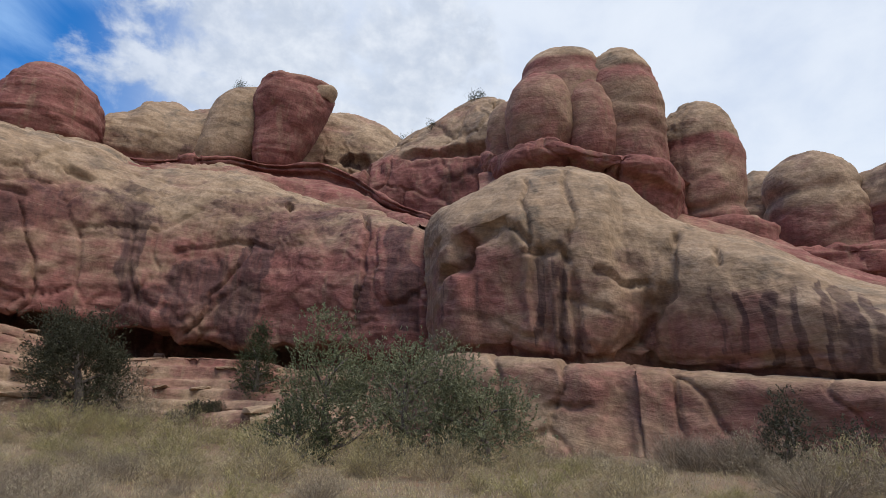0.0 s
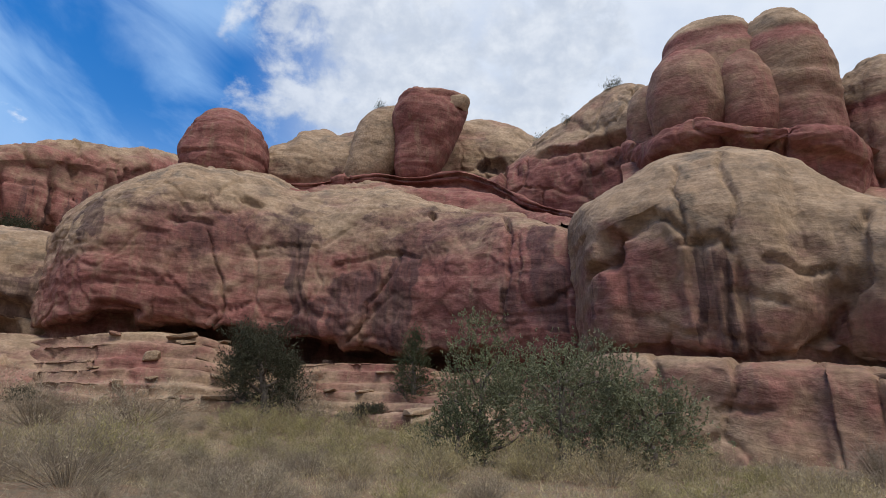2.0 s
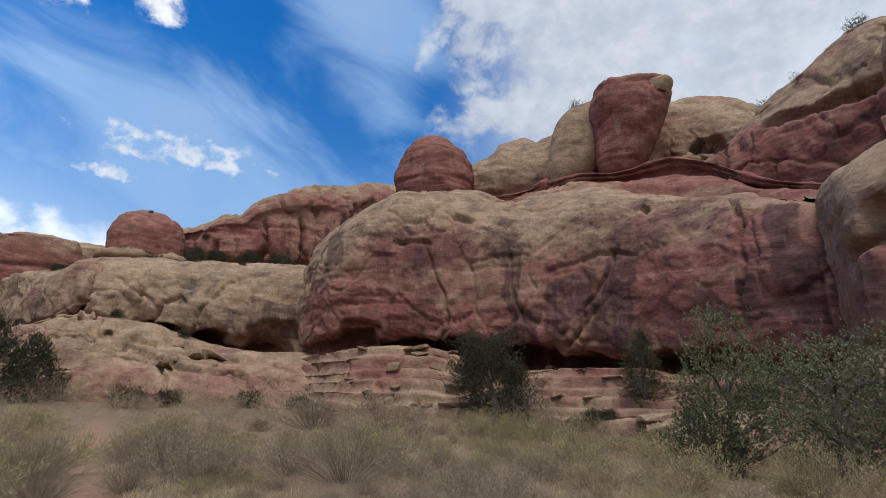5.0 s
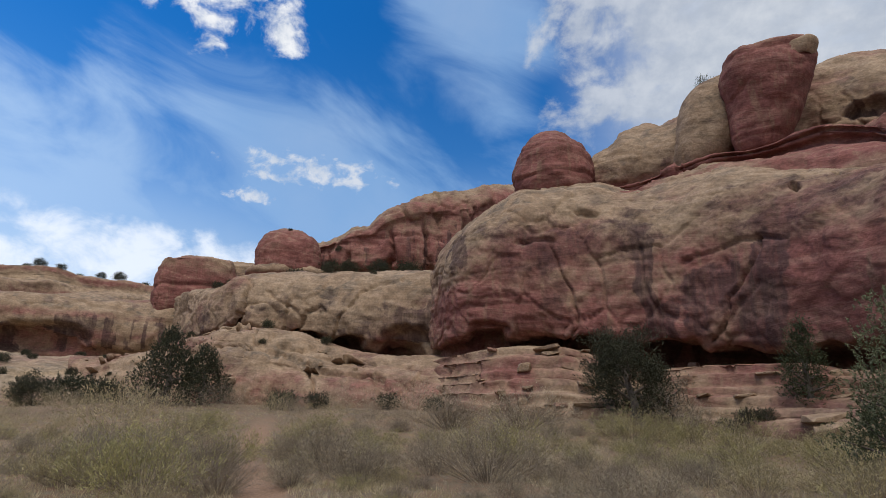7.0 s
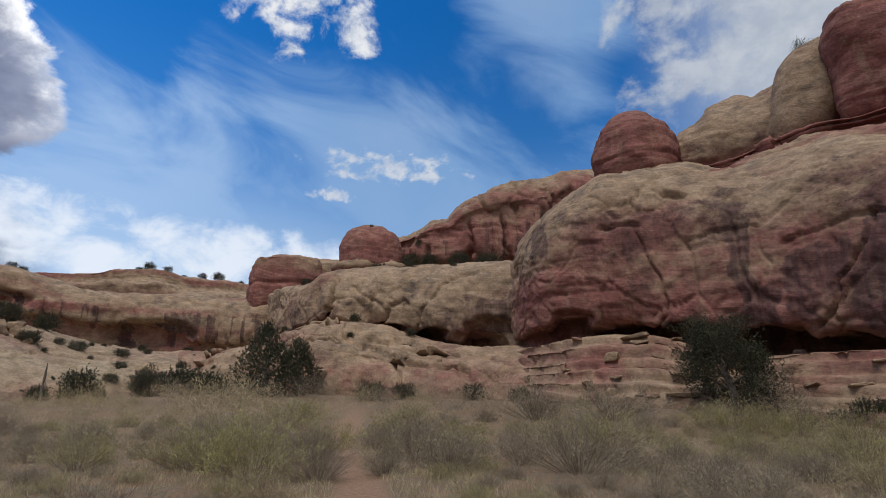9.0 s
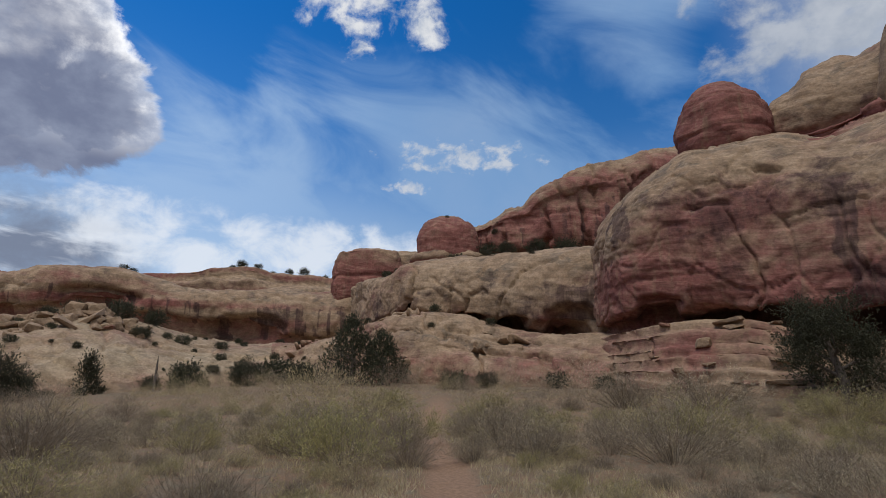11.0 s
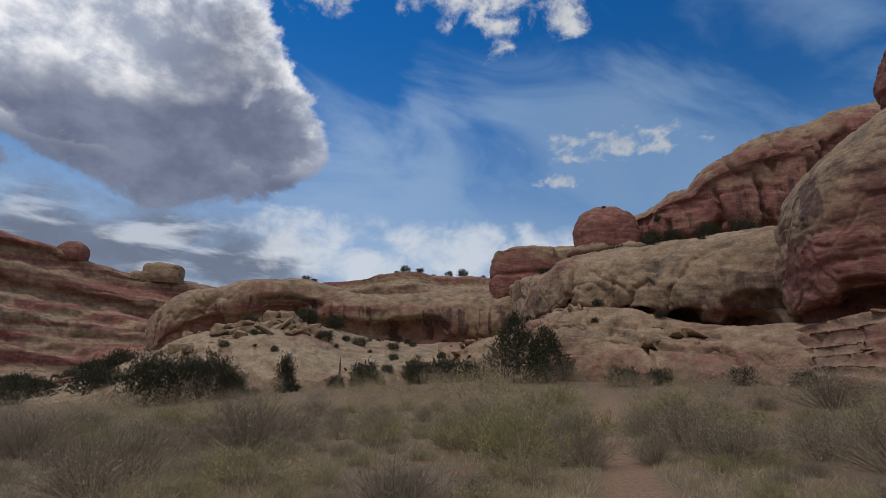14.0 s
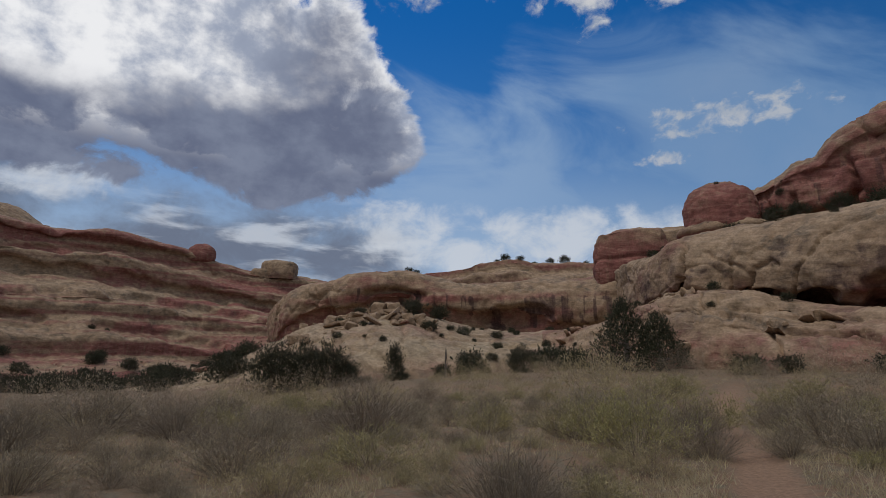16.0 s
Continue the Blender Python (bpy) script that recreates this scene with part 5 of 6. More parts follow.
def blades(base, way, length, width, droop, rng, joints=2):
    """Thin curved blades, one for each base point: vertices and triangles."""
    n = len(base)
    side = unit(np.cross(way, unit(rng.normal(size=(n, 3)))))
    down = np.array([0, 0, -1.0])
    length, width, droop = (np.broadcast_to(k, n)[:, None] for k in (length, width, droop))
    tip = base + way * length + down * droop * length
    if joints == 1:
        V = np.stack([base - side * width / 2, base + side * width / 2, tip], 1)
        F = np.arange(n)[:, None] * 3 + np.array([0, 1, 2])
        return V.reshape(-1, 3), F
    mid = base + way * length * 0.55 + down * droop * length * 0.2
    V = np.stack([base - side * width / 2, base + side * width / 2, mid - side * width * 0.4, mid + side * width * 0.4, tip], 1)
    F = (np.arange(n)[:, None, None] * 5 + np.array([[0, 1, 3], [0, 3, 2], [2, 3, 4]])).reshape(-1, 3)
    return V.reshape(-1, 3), F


def joined(pieces):
    V, F, k = [], [], 0
    for v, f in pieces:
        V.append(v), F.append(f + k)
        k += len(v)
    return np.concatenate(V), np.concatenate(F)


def tube(points, radii, sides=7):
    """A tapered, bent stem through the points."""
    pts = np.asarray(points, float)
    q = np.linspace(0, len(pts) - 1, (len(pts) - 1) * 4 + 1)
    c = curve_through(np.arange(len(pts)), pts, q)
    r = np.interp(q, np.arange(len(pts)), radii)
    along = unit(np.gradient(c, axis=0))
    u = unit(np.cross(along, np.array([0.31, 0.9, 0.27])))
    w = np.cross(along, u)
    th = np.linspace(0, 2 * math.pi, sides, endpoint=False)
    V = c[:, None] + r[:, None, None] * (np.cos(th)[None, :, None] * u[:, None] + np.sin(th)[None, :, None] * w[:, None])
    return V.reshape(-1, 3), quads(len(q), sides, True)


def juniper(name, label, height, spread, seed, leaf, clumps=260, needles=48, skirt=0.12, shape="round", lean=0.0, leaf_size=0.15, category="tree"):
    """A desert tree: twisted trunk, limbs, a ragged crown of many small sprays."""
    rng = np.random.default_rng(seed)
    root = tagged(new(name), label, category)
    top = np.array([lean * height, 0, height * 0.72])
    bend = [np.zeros(3) + [0, 0, -0.25], np.array([rng.normal() * 0.08, rng.normal() * 0.08, height * 0.18]), np.array([lean * height * 0.5, rng.normal() * 0.12, height * 0.42]), top]
    thick = 0.035 * height + 0.02 * spread
    v, f = tube(bend, [thick, thick * 0.8, thick * 0.55, thick * 0.15], 9)
    mesh_object("trunk", v, f, BARK, root)
    ends = []
    n_limbs = 9
    for k in range(n_limbs):
        t = 0.15 + 0.8 * k / n_limbs
        start = np.array([lean * height * t * 0.8, 0, height * 0.72 * t])
        a = k * 2.4 + rng.uniform(-0.5, 0.5)
        if shape == "cone":
            reach, lift = spread * 0.5 * (1.05 - t), height * 0.10
        else:
            reach, lift = spread * 0.46 * math.sin(math.pi * (0.25 + 0.65 * t)), height * (0.10 + 0.20 * t)
        end = start + np.array([math.cos(a) * reach, math.sin(a) * reach, lift])
        mid = (start + end) / 2 + rng.normal(size=3) * 0.08 * spread * 0.5
        v, f = tube([start, mid, end], [thick * 0.42 * (1 - 0.5 * t), thick * 0.26, thick * 0.06], 6)
        mesh_object("limb", v, f, BARK, root)
        ends += [end, (mid + end) / 2, end * 0.8 + mid * 0.2]
    ends += [top, top * 0.9]
    ends = np.array(ends)
    # sprays gather round the limb ends and fill a ragged envelope
    pick = rng.integers(0, len(ends), clumps)
    mids = ends[pick] + rng.normal(size=(clumps, 3)) * np.array([0.10, 0.10, 0.08]) * [spread, spread, height]
    mids[:, 2] = np.clip(mids[:, 2], skirt * height, height * rng.uniform(0.9, 1.0, clumps))
    k = rng.random(clumps) < {"round": 0.6, "cone": 0.6, "bush": 0.9}[shape]
    fill = unit(rng.normal(size=(clumps, 3))) * rng.uniform(0.35, 1.0, clumps)[:, None] ** 0.6
    fill = fill * [spread * 0.44, spread * 0.44, height * (0.5 if shape == "bush" else 0.40)] + [lean * height * 0.5, 0, height * (0.46 + skirt * 0.5)]
    fill[:, 0] += lean * (fill[:, 2] - height * 0.5)
    lump = fractal(fill * (2.2 / spread) + seed, 2, seed)
    fill[:, 2] = np.maximum(fill[:, 2], 0.03 * height)
    mids = np.where((k & (lump > (-0.22 if shape == "bush" else -0.15)))[:, None], fill * (1 + 0.34 * lump[:, None]), mids)
    if shape == "cone":
        mids[k, 2] = height * rng.uniform(0.02, 1, clumps)[k] ** 1.25
        cap = spread * 0.5 * np.clip(1.06 - mids[:, 2] / height, 0.04, 1)
        rad = np.hypot(mids[:, 0] - lean * mids[:, 2], mids[:, 1])
        k = np.minimum(1, cap / (rad + 1e-6))
        mids[:, 0], mids[:, 1] = lean * mids[:, 2] + (mids[:, 0] - lean * mids[:, 2]) * k, mids[:, 1] * k
    # each clump holds a few sprigs, each sprig a brush of short needles
    sprigs = np.repeat(mids, 7, 0) + rng.normal(size=(clumps * 7, 3)) * leaf_size * 1.15
    out = unit(sprigs - np.array([0, 0, height * 0.3]))
    lead = unit(out * 0.7 + rng.normal(size=sprigs.shape) * 0.45 + [0, 0, 0.45])
    per = max(5, needles // 6)
    u = rng.uniform(0, 1, len(sprigs) * per)[:, None]
    hub = np.repeat(sprigs, per, 0) + np.repeat(lead, per, 0) * u * leaf_size * 1.05
    way = unit(np.repeat(lead, per, 0) * 0.7 + rng.normal(size=hub.shape) * 0.6)
    v, f = blades(hub, way, rng.uniform(0.5, 1.1, len(hub)) * leaf_size * 0.62, leaf_size * (0.28 if leaf_size < 0.18 else 0.36), 0.05, rng, 1)
    mesh_object("crown", v, f, leaf, root, smooth=False)
    return root


def shrub(name, label, height, spread, seed, leaf, stems=110, leaves=1500, leaf_len=0.055, leaf_wide=0.012, twig=0.007, upright=0.9, category="shrub", tufts=60, side=4):
    """A low desert bush: a fan of fine stems with narrow leaves along their outer halves."""
    rng = np.random.default_rng(seed)
    root = tagged(new(name), label, category)
    a, t = rng.uniform(0, 2 * math.pi, stems), np.sqrt(rng.uniform(0, 1, stems))
    way = unit(np.stack([np.cos(a) * t * spread / 2, np.sin(a) * t * spread / 2, height * (upright - 0.6 * t**2) * rng.uniform(0.75, 1.1, stems)], -1))
    reach = np.hypot(t * spread / 2, height * (1 - 0.3 * t)) * rng.uniform(0.7, 1.08, stems)
    base = np.stack([np.cos(a) * t * 0.12 * spread, np.sin(a) * t * 0.12 * spread, np.full(stems, -0.06)], -1)
    v1 = blades(base, way, reach, twig, 0.06, rng)
    # side twigs
    k = rng.integers(0, stems, stems * side)
    u = rng.uniform(0.3, 0.95, len(k))
    b2 = base[k] + way[k] * (reach[k] * u)[:, None]
    w2 = unit(way[k] + rng.normal(size=(len(k), 3)) * 0.6)
    l2 = rng.uniform(0.10, 0.32, len(k)) * height
    v2 = blades(b2, w2, l2, twig * 0.6, 0.0, rng)
    k3 = rng.integers(0, len(k), stems * side * 2)
    b4 = b2[k3] + w2[k3] * (l2[k3] * rng.uniform(0.2, 0.95, len(k3)))[:, None]
    v4 = blades(b4, unit(w2[k3] + rng.normal(size=(len(k3), 3)) * 0.55), rng.uniform(0.06, 0.16, len(k3)) * height, twig * 0.45, 0.0, rng, 1)
    mesh_object("branch_frame", *v1, TWIG, root, smooth=False)
    mesh_object("twig_spray", *joined([v2, v4]), TWIG, root, smooth=False)
    if leaves:
        # the leaves sit in dense tufts at the ends of some twigs
        outer = np.argsort(-(np.linalg.norm(b2, axis=1) + rng.uniform(0, 0.35, len(b2))))[: tufts * 3]
        k = rng.choice(outer, tufts)[rng.integers(0, tufts, leaves)]
        u = rng.uniform(0.2, 1.15, leaves)
        b3 = b2[k] + w2[k] * (l2[k] * u)[:, None] + rng.normal(size=(leaves, 3)) * 0.05 * height
        w3 = unit(w2[k] * 0.8 + rng.normal(size=(leaves, 3)) * 0.6 + [0, 0, 0.5])
        v3 = blades(b3, w3, rng.uniform(0.6, 1.3, leaves) * leaf_len, leaf_wide, 0.0, rng, 1)
        mesh_object("foliage", *v3, leaf, root, smooth=False)
    return root


def planted(ob, az, r, z=None, scale=1.0, turn=0.0, sink=0.0, tall=1.0):
    """Sets a thing on the ground (or on the height z) at a bearing and range."""
    x, y, _ = spot(az, r)
    if z is None:
        z = float(ground_height(np.array([x]), np.array([y]))[0])
    return Matrix.LocRotScale((x, y, z - sink), Euler((0, 0, turn)), (scale, scale, scale * tall))


bpy.context.view_layer.update()
ROCKS = bpy.context.evaluated_depsgraph_get()


def rock_top(az, r, high=90.0):
    """The height of the rock or ground under a plant at that bearing and range."""
    x, y, _ = spot(az, r)
    ok, place, _, _, _, _ = scene.ray_cast(ROCKS, Vector((x, y, high)), Vector((0, 0, -1)))
    return place.z if ok else 0.0


# the tall olive-green trees in front of the buttress
def put(ob, az, r, z=None, turn=0.0, scale=1.0):
    ob.matrix_basis = planted(ob, az, r, z, scale, turn)
    return ob


put(juniper("juniper_tree", "grey-green juniper with open branches and a bare lower trunk", 3.4, 2.8, 1, OLIVE_LEAF, 330, 50, 0.16, shape="bush", leaf_size=0.14), 12.2, 17.6)
put(juniper("juniper_tree", "broad olive-green juniper thick with foliage", 3.6, 3.9, 2, OLIVE_LEAF, 600, 50, 0.05, shape="bush", leaf_size=0.14), 4.6, 17.0)
put(juniper("juniper_tree", "low spreading olive-green juniper in front of the ledge", 2.3, 2.7, 3, OLIVE_LEAF, 290, 50, 0.05, shape="bush", leaf_size=0.14), -2.6, 16.6)
put(juniper("juniper_bush", "small dark juniper bush under the larger trees", 1.7, 2.0, 4, JUNIPER_LEAF, 140, 44, 0.0, leaf_size=0.12, category="bush"), 14.6, 16.8)
put(juniper("juniper_tree", "dark leaning juniper at the foot of the bench", 4.9, 4.0, 5, DARK_LEAF, 1100, 50, 0.0, shape="bush", lean=-0.16, leaf_size=0.16), 32.6, 31.0)
put(juniper("juniper_bush", "purplish bare bush beside the dark juniper", 2.2, 2.6, 6, TWIG, 90, 40, 0.0, leaf_size=0.16, category="bush"), 29.8, 30.6)
put(juniper("juniper_tree", "young dark green juniper standing on the bench", 3.7, 2.7, 7, JUNIPER_LEAF, 260, 44, 0.02, shape="cone", leaf_size=0.15), 18.8, 31.5, rock_top(18.8, 31.5, 6.0) - 0.2)
put(juniper("juniper_tree", "small dark juniper before the red ledge", 1.9, 1.6, 8, DARK_LEAF, 150, 40, 0.05, shape="cone", leaf_size=0.11), -28.6, 16.6)
put(juniper("juniper_bush", "low dark juniper bush among the brush", 1.2, 1.4, 9, DARK_LEAF, 90, 40, 0.0, leaf_size=0.1, category="bush"), -32.6, 16.4)
# along the canyon floor
put(juniper("pinyon_tree", "dark layered pinyon pine on the canyon floor", 5.2, 5.8, 11, DARK_LEAF, 480, 44, 0.03, shape="cone", leaf_size=0.19), 76.4, 45.0)
put(juniper("pinyon_tree", "shorter dark pinyon beside a taller one", 3.9, 4.6, 12, DARK_LEAF, 360, 44, 0.03, shape="cone", leaf_size=0.19), 73.4, 44.6)
JUN_A = put(juniper("juniper_tree", "dense dark juniper in a row by the slickrock", 4.3, 4.6, 13, DARK_LEAF, 560, 44, 0.0, shape="bush", leaf_size=0.19), 110.4, 45, None, 0.0, 0.85)
JUN_A.location.z -= 0.35
tagged(JUN_A, group="junipers by the slickrock")
for az, r, k, t in ((108.0, 45, 0.98, 1.0), (105.6, 46, 0.95, 2.1), (103.4, 47, 0.6, 3.3)):
    copy_thing(JUN_A, planted(JUN_A, az, r, None, k, t, 0.4))
put(juniper("juniper_tree", "small pointed juniper below the slickrock dome", 3.0, 1.7, 14, DARK_LEAF, 190, 42, 0.0, shape="cone", leaf_size=0.18), 98.9, 50)
for az, r, k in ((86.0, 47, 0.72), (60.6, 60, 0.52), (57.6, 58, 0.6), (87.6, 139, 0.66), (83.0, 139, 0.5), (81.6, 139, 0.7)):
    copy_thing(JUN_A, planted(JUN_A, az, r, rock_top(az, r) - 0.35, k, az, 0, 0.85))
BUSH_A = put(juniper("juniper_bush", "rounded dark green desert bush on bare rock", 1.7, 2.3, 15, DARK_LEAF, 110, 40, 0.0, shape="bush", leaf_size=0.24, category="bush"), 91.2, 50)
tagged(BUSH_A, group="bushes on the slickrock")
for az, r, k in ((83.4, 48, 1.1), (94.0, 50, 0.6), (66.3, 40, 0.7), (63.0, 41, 0.6), (56.2, 39, 0.6), (80.8, 49, 0.9), (51.8, 36.5, 0.5), (25.2, 30.6, 0.4), (23.6, 30.7, 0.38), (22.2, 30.9, 0.34)):
    copy_thing(BUSH_A, planted(BUSH_A, az, r, rock_top(az, r) - 0.1, k, az))
for az, r, k in ((97.4, 71, 1.25), (94.4, 72, 0.95), (100.6, 70, 0.8), (95.4, 64, 0.65), (66, 64, 0.8), (62.5, 57, 0.7), (54.5, 58, 0.9), (92, 66, 0.6), (88.6, 66, 0.5), (102.5, 69, 0.6)):
    copy_thing(BUSH_A, planted(BUSH_A, az, r, rock_top(az, r) - 0.15, k, az))
for az, r, k in ((84.6, 139, 0.5), (79.4, 139, 0.6), (86, 137, 0.7), (90, 138, 0.4), (88.4, 138, 0.5), (97.6, 94, 0.5), (96.8, 94, 0.4)):
    copy_thing(BUSH_A, planted(BUSH_A, az, r, rock_top(az, r) - 0.3, k, az * 3, 0, 1.5 if k > 1.2 and az > 82 else 0.9))
rng = np.random.default_rng(78)
for _ in range(64):
    az, r = rng.uniform(54, 109), rng.uniform(47, 74)
    copy_thing(BUSH_A, planted(BUSH_A, az, r, rock_top(az, r) - 0.06, rng.uniform(0.16, 0.42), az))
rng = np.random.default_rng(77)
for _ in range(170):
    az, r = rng.uniform(112, 140), rng.uniform(62, 155)
    copy_thing(BUSH_A, planted(BUSH_A, az, r, rock_top(az, r) - 0.15, float(rng.choice([0.4, 0.6, 0.8, 1.2])) * rng.uniform(0.8, 1.2), az))
RIM_BUSH = put(juniper("rim_bush", "tiny wind-bent bush growing on the rim rock", 1.0, 1.1, 16, JUNIPER_LEAF, 50, 30, 0.0, leaf_size=0.12, category="bush"), 23.0, 47.6, rock_top(23.0, 47.6))
tagged(RIM_BUSH, group="bushes on the rim")
for az, r, k in ((4.7, 46, 1.3), (-2.6, 40, 0.8), (2.2, 40.4, 0.7), (-3.4, 40.4, 0.6), (36.0, 48.5, 0.5)):
    copy_thing(RIM_BUSH, planted(RIM_BUSH, az, r, rock_top(az, r) - 0.05, k, az))

# the dead snag on the slope
snag = tagged(new("dead_snag"), "bare grey dead tree trunk with two forks", "dead tree")
mesh_object("trunk", *tube([(0, 0, -0.2), (0.05, 0, 0.8), (-0.05, 0, 1.7), (0.1, 0.05, 2.6)], [0.10, 0.08, 0.06, 0.02], 7), BARK, snag)
mesh_object("limb", *tube([(0, 0, 1.2), (0.35, 0.1, 1.7), (0.45, 0.1, 2.3)], [0.05, 0.035, 0.01], 6), BARK, snag)
mesh_object("limb", *tube([(0, 0, 0.7), (-0.3, 0.1, 1.0), (-0.35, 0.1, 1.5)], [0.045, 0.03, 0.01], 6), BARK, snag)
put(snag, 93.8, 48, rock_top(93.8, 48))

# loose rocks, each set into the slope it lies on
rng = np.random.default_rng(31)
for n in range(150):
    zone = n % 5
    az, r = ((rng.uniform(97, 109), rng.uniform(64, 76)), (rng.uniform(8, 34), rng.uniform(27, 34)), (rng.uniform(50, 80), rng.uniform(42, 52)), (rng.uniform(110, 136), rng.uniform(70, 125)), (rng.uniform(36, 52), rng.uniform(33, 39)))[zone]
    kind = (0, 2, 3, 1, 2)[zone] if rng.uniform() < 0.6 else int(rng.integers(0, 4))
    k = rng.uniform(0.35, 1.3) * (0.95 if zone in (0, 3) else 0.6)
    roof = 90.0 if zone in (0, 3) else 6.0
    m = planted(LOOSE[kind], az, r, rock_top(az, r, roof) - 0.08, k, rng.uniform(0, 6.28)) @ Euler((rng.uniform(-0.2, 0.2), rng.uniform(-0.2, 0.2), 0)).to_matrix().to_4x4()
    if n < 4:
        LOOSE[n].matrix_basis = planted(LOOSE[n], az, r, rock_top(az, r, roof) - 0.08, 1.0, 0.5)
    else:
        copy_thing(LOOSE[kind], m)

# the heap of fallen blocks on top of the pale dome
rng = np.random.default_rng(36)
for n in range(54):
    u = rng.uniform(-1, 1)
    az, r = 99.8 + 5.2 * u, rng.uniform(63, 73)
    k = rng.uniform(0.5, 1.5) * (1.1 - 0.4 * abs(u))
    tilt = Euler((rng.uniform(-0.5, 0.5), rng.uniform(-0.5, 0.5), 0)).to_matrix().to_4x4()
    kind = int(rng.choice([0, 0, 2]))
    copy_thing(LOOSE[kind], planted(LOOSE[kind], az, r, rock_top(az, r) - 0.15 * k, k, rng.uniform(0, 6.28)) @ tilt)

# ---- brush on the flat ----
KINDS = []
for name, label, group, leaf, spec in (
        ("rabbitbrush", "yellow-green rabbitbrush on the sandy flat", "rabbitbrush on the flat", BRUSH_LEAF, dict(stems=150, leaves=3000, leaf_len=0.085, leaf_wide=0.017, tufts=420, side=3, twig=0.008)),
        ("sagebrush", "grey-brown sagebrush on the sandy flat", "sagebrush on the flat", SAGE_LEAF, dict(stems=170, leaves=2400, leaf_len=0.065, leaf_wide=0.015, tufts=380, side=4, twig=0.009)),
        ("twiggy_bush", "leafless grey twiggy bush on the sandy flat", "bare bushes on the flat", SAGE_LEAF, dict(stems=190, leaves=0, twig=0.011, upright=0.95, side=6))):
    made = []
    for k in range(4):
        ob = shrub(name, label, 1.0 + 0.11 * k, 1.5 + 0.13 * k, 100 + 10 * len(KINDS) + k, leaf, **spec)
        tagged(ob, group=group)
        made.append([ob, False])
    KINDS.append(made)


def plant_brush(kind, az, r, scale, turn, tall=1.0):
    made = KINDS[kind]
    slot = made[int(turn * 997) % len(made)]
    m = planted(slot[0], az, r, None, scale, turn, 0.02, tall)
    if slot[1]:
        copy_thing(slot[0], m)
    else:
        slot[0].matrix_basis, slot[1] = m, True


rng = np.random.default_rng(5)
taken = []
tally = [0, 0, 0]
# larger bushes that stand out: kind, bearing, range, scale
for kind, az, r, k in ((2, 101.5, 16.5, 2.0), (0, 89.9, 16.1, 1.06), (0, 82.3, 14.8, 1.12), (0, 76.9, 16.4, 0.99), (2, 70.6, 12.7, 0.92), (1, 61.4, 19.0, 1.25), (1, 64.6, 19, 0.92), (1, 109.3, 19, 0.99), (0, 55.2, 13.1, 0.66), (2, 87.7, 8.8, 0.53), (1, 65.3, 19, 0.99), (0, 32.8, 19, 0.99), (0, 25.3, 17.1, 0.99), (0, 24.2, 13.0, 0.92), (0, 8.2, 14.2, 0.86), (2, 105.5, 20, 1.3), (1, 64.5, 13.2, 0.8), (2, 71.5, 15.5, 1.0), (1, 61.5, 15.5, 1.5), (1, 58.5, 13.5, 1.2), (0, 76.5, 13.0, 1.5), (0, 80.0, 14.5, 1.4), (0, 46.5, 18.0, 1.6), (0, 43.5, 17.0, 1.4), (0, 50.0, 19, 1.3),
                       (2, 88.0, 7.6, 0.95), (2, 84.5, 7.2, 0.7), (0, 70.5, 16.5, 1.2), (0, 31.0, 25.0, 1.7), (0, 33.4, 24.0, 1.6), (0, 35.4, 25.5, 1.5), (0, 28.6, 24.5, 1.2), (2, 28, 13.5, 0.8), (2, 118, 18, 1.5), (0, 114, 19, 1.4), (0, 7, 14.2, 1.2), (0, 1.0, 13.6, 1.2), (0, -6, 14.5, 1.0), (2, -21.5, 17.0, 1.5), (2, -24.0, 17.2, 1.6), (1, -26.0, 16.8, 1.4), (2, -19.5, 17.4, 1.3), (0, -33, 14.6, 1.2), (1, -37, 13.5, 1.3)):
    k *= 0.85
    plant_brush(kind, az, r, k, float(rng.uniform(0, 6.28)))
    tally[kind] += 1
    taken.append((*spot(az, r)[:2], 0.9 * k))
brush_far = []
for _ in range(7000):
    az, r = rng.uniform(-46, 141), 7.0 + 39.0 * math.sqrt(rng.uniform(0, 1)) * rng.uniform(0.3, 1)
    limit = np.interp(az, [-46, -14, 0, 8, 20, 32, 50, 60, 75, 95, 112, 141], [18.6, 19.0, 20.5, 24, 27, 30, 33, 40, 45, 49, 50, 58])
    if r > limit:
        continue
    x, y, _ = spot(az, r)
    sparse = float(grain(np.array([[x, y, 0.0]]) * 0.16, 8)[0])
    if sparse < -0.05 and rng.uniform() < (0.75 if r < 22 else 0.25):
        continue
    size = rng.choice([rng.uniform(0.4, 0.7), rng.uniform(0.8, 1.25), rng.uniform(1.35, 1.8)], p=[0.34, 0.44, 0.22]) * (0.74 + 0.34 * min(r / 18, 1.7))
    gap = 1.1 * size
    if r < 30 and trail_offset(np.array([x]), np.array([y]))[0][0] < 0.7 + 0.7 * size:
        continue
    if any((x - a) ** 2 + (y - b) ** 2 < (gap + 0.5 * g) ** 2 for a, b, g in taken):
        continue
    taken.append((x, y, gap))
    tone_at = float(grain(np.array([[x, y, 4.0]]) * 0.11, 12)[0])
    kind = 0 if tone_at > (-0.04 if az < 95 else 0.2) and rng.uniform() < 0.85 else (1 if rng.uniform() < (0.78 if az < 85 else 0.82) else 2)
    if r < 27 and tally[kind] < 240:
        tally[kind] += 1
        plant_brush(kind, az, r, size, float(rng.uniform(0, 6.28)), rng.uniform(0.75, 1.0))
    else:
        brush_far.append((kind, az, r, size, rng.uniform(0, 6.28)))


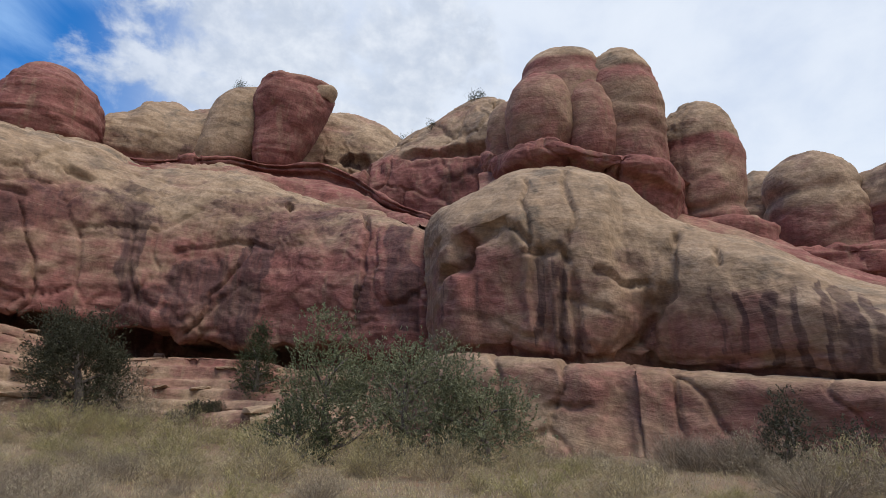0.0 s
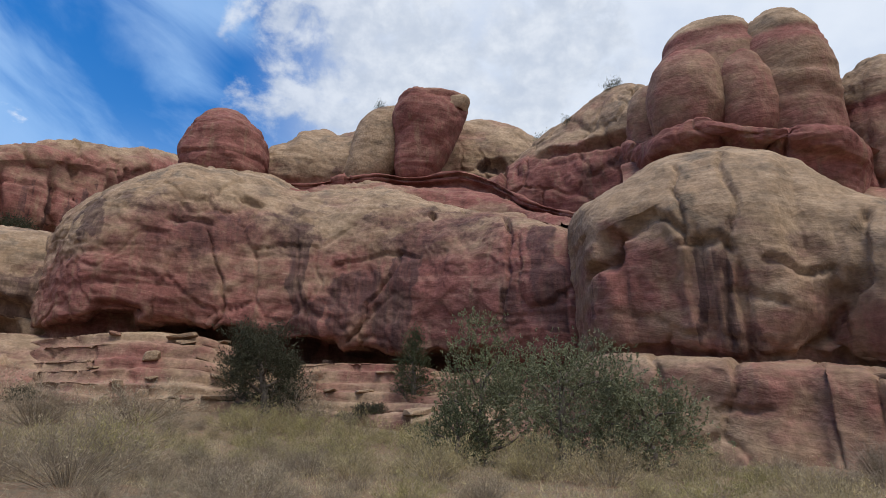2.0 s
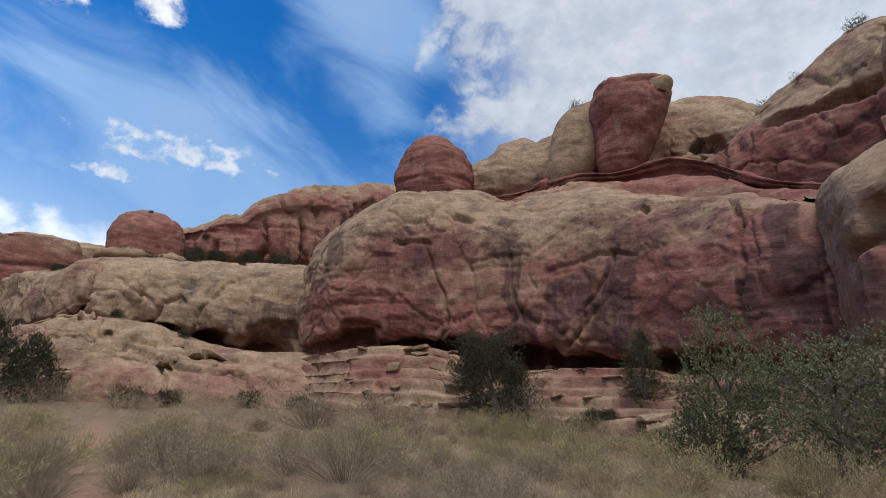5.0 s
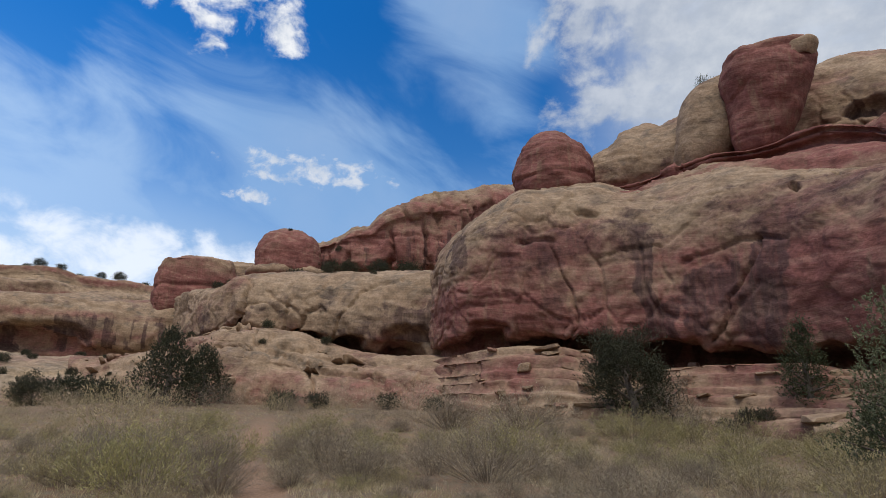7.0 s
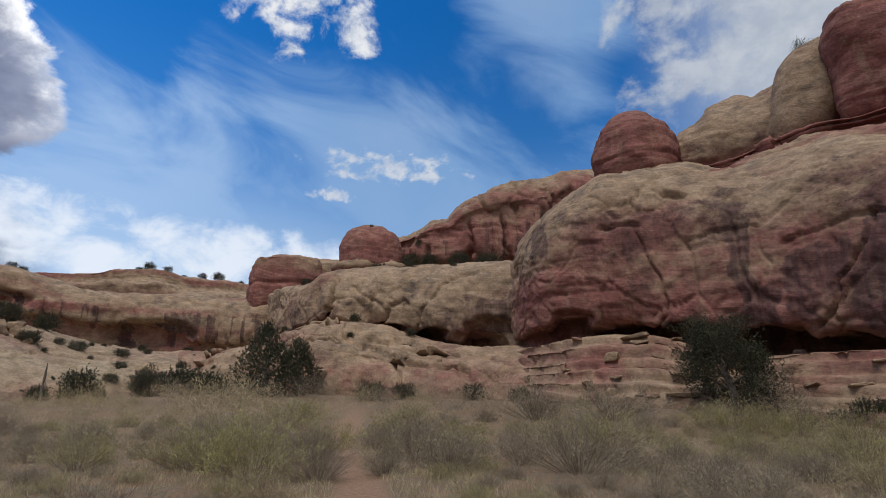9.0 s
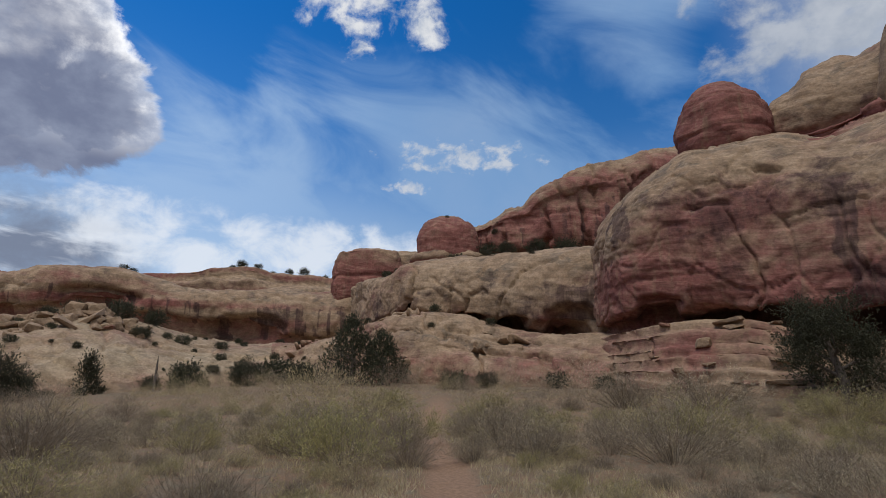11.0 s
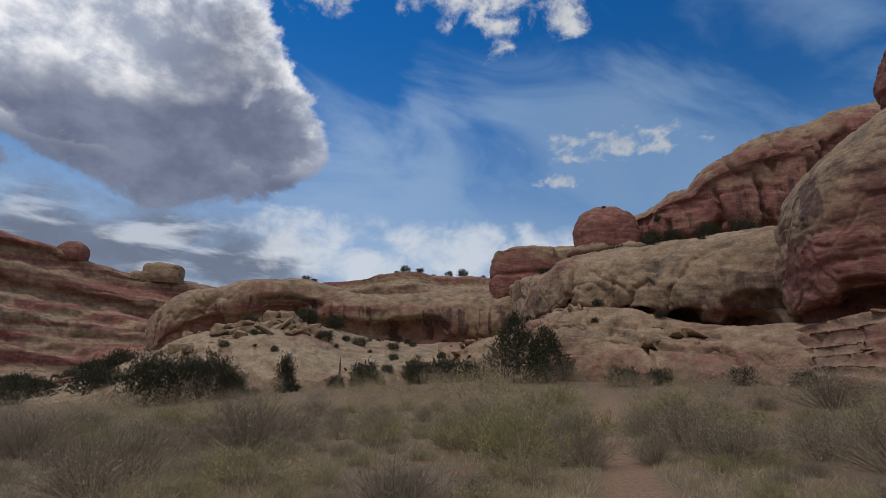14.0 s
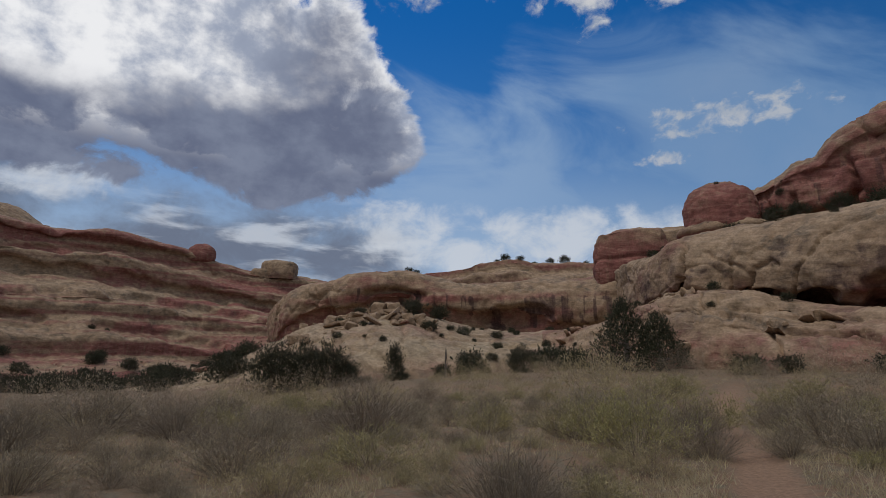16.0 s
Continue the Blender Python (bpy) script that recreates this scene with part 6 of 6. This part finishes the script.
def gathered(name, label, items, material, parts_of):
    """Many far plants as one mass."""
    V, F, k = [], [], 0
    for kind, az, r, size, turn in items:
        ob = KINDS[kind][int(turn * 997) % 4][0]
        mesh = next((c.data for c in ob.children if c.name.split(".")[0] == parts_of), None)
        if mesh is None:
            continue
        co = np.empty(len(mesh.vertices) * 3, np.float32)
        mesh.vertices.foreach_get("co", co)
        tri = np.empty(len(mesh.loops), np.int32)
        mesh.loops.foreach_get("vertex_index", tri)
        tri = tri.reshape(-1, 3)
        keep = tri[::2] if parts_of == "foliage" else tri[::3]
        m = np.array(planted(ob, az, r, None, size, turn, 0.02))
        co = co.reshape(-1, 3) @ m[:3, :3].T + m[:3, 3]
        V.append(co), F.append(keep + k)
        k += len(co)
    if V:
        tagged(mesh_object(name, np.concatenate(V), np.concatenate(F), material, None, (), False), label, "brush", kind="stuff")


gathered("far_brush_stems", "thicket of grey stems across the flat", [b for b in brush_far if b[0] == 2], TWIG, "twig_spray")
gathered("far_brush", "low yellow-green and grey brush covering the flat", [b for b in brush_far if b[0] == 0], BRUSH_LEAF, "foliage")
gathered("far_sage", "low grey sagebrush covering the flat", [b for b in brush_far if b[0] == 1], SAGE_LEAF, "foliage")

# dry grass between the bushes
n_tufts, per = 21000, 10
az = rng.uniform(-47, 142, n_tufts)
r = 6.5 + 30 * rng.uniform(0, 1, n_tufts) ** 1.25
limit = np.interp(az, [-46, -14, 0, 8, 20, 32, 50, 60, 142], [18.8, 19.2, 21, 24.5, 27.5, 30, 33, 40, 40])
base = spot(az, r)
keep = (r < limit) & (trail_amount(base[:, 0], base[:, 1]) < 0.1) & (grain(base * 0.35, 15) > -0.45)
base = base[keep]
base[:, 2] = ground_height(base[:, 0], base[:, 1])
foot = np.repeat(base, per, 0) + rng.normal(size=(len(base) * per, 3)) * [0.09, 0.09, 0]
way = unit(rng.normal(size=foot.shape) * [0.55, 0.55, 0.1] + [0, 0, 1.0])
v, f = blades(foot - [0, 0, 0.02], way, rng.uniform(0.10, 0.34, len(foot)), 0.013, 0.12, rng, 1)
tagged(mesh_object("dry_grass", v, f, STRAW, None, (), False), "thin pale dry grass between the bushes", "grass", kind="stuff")
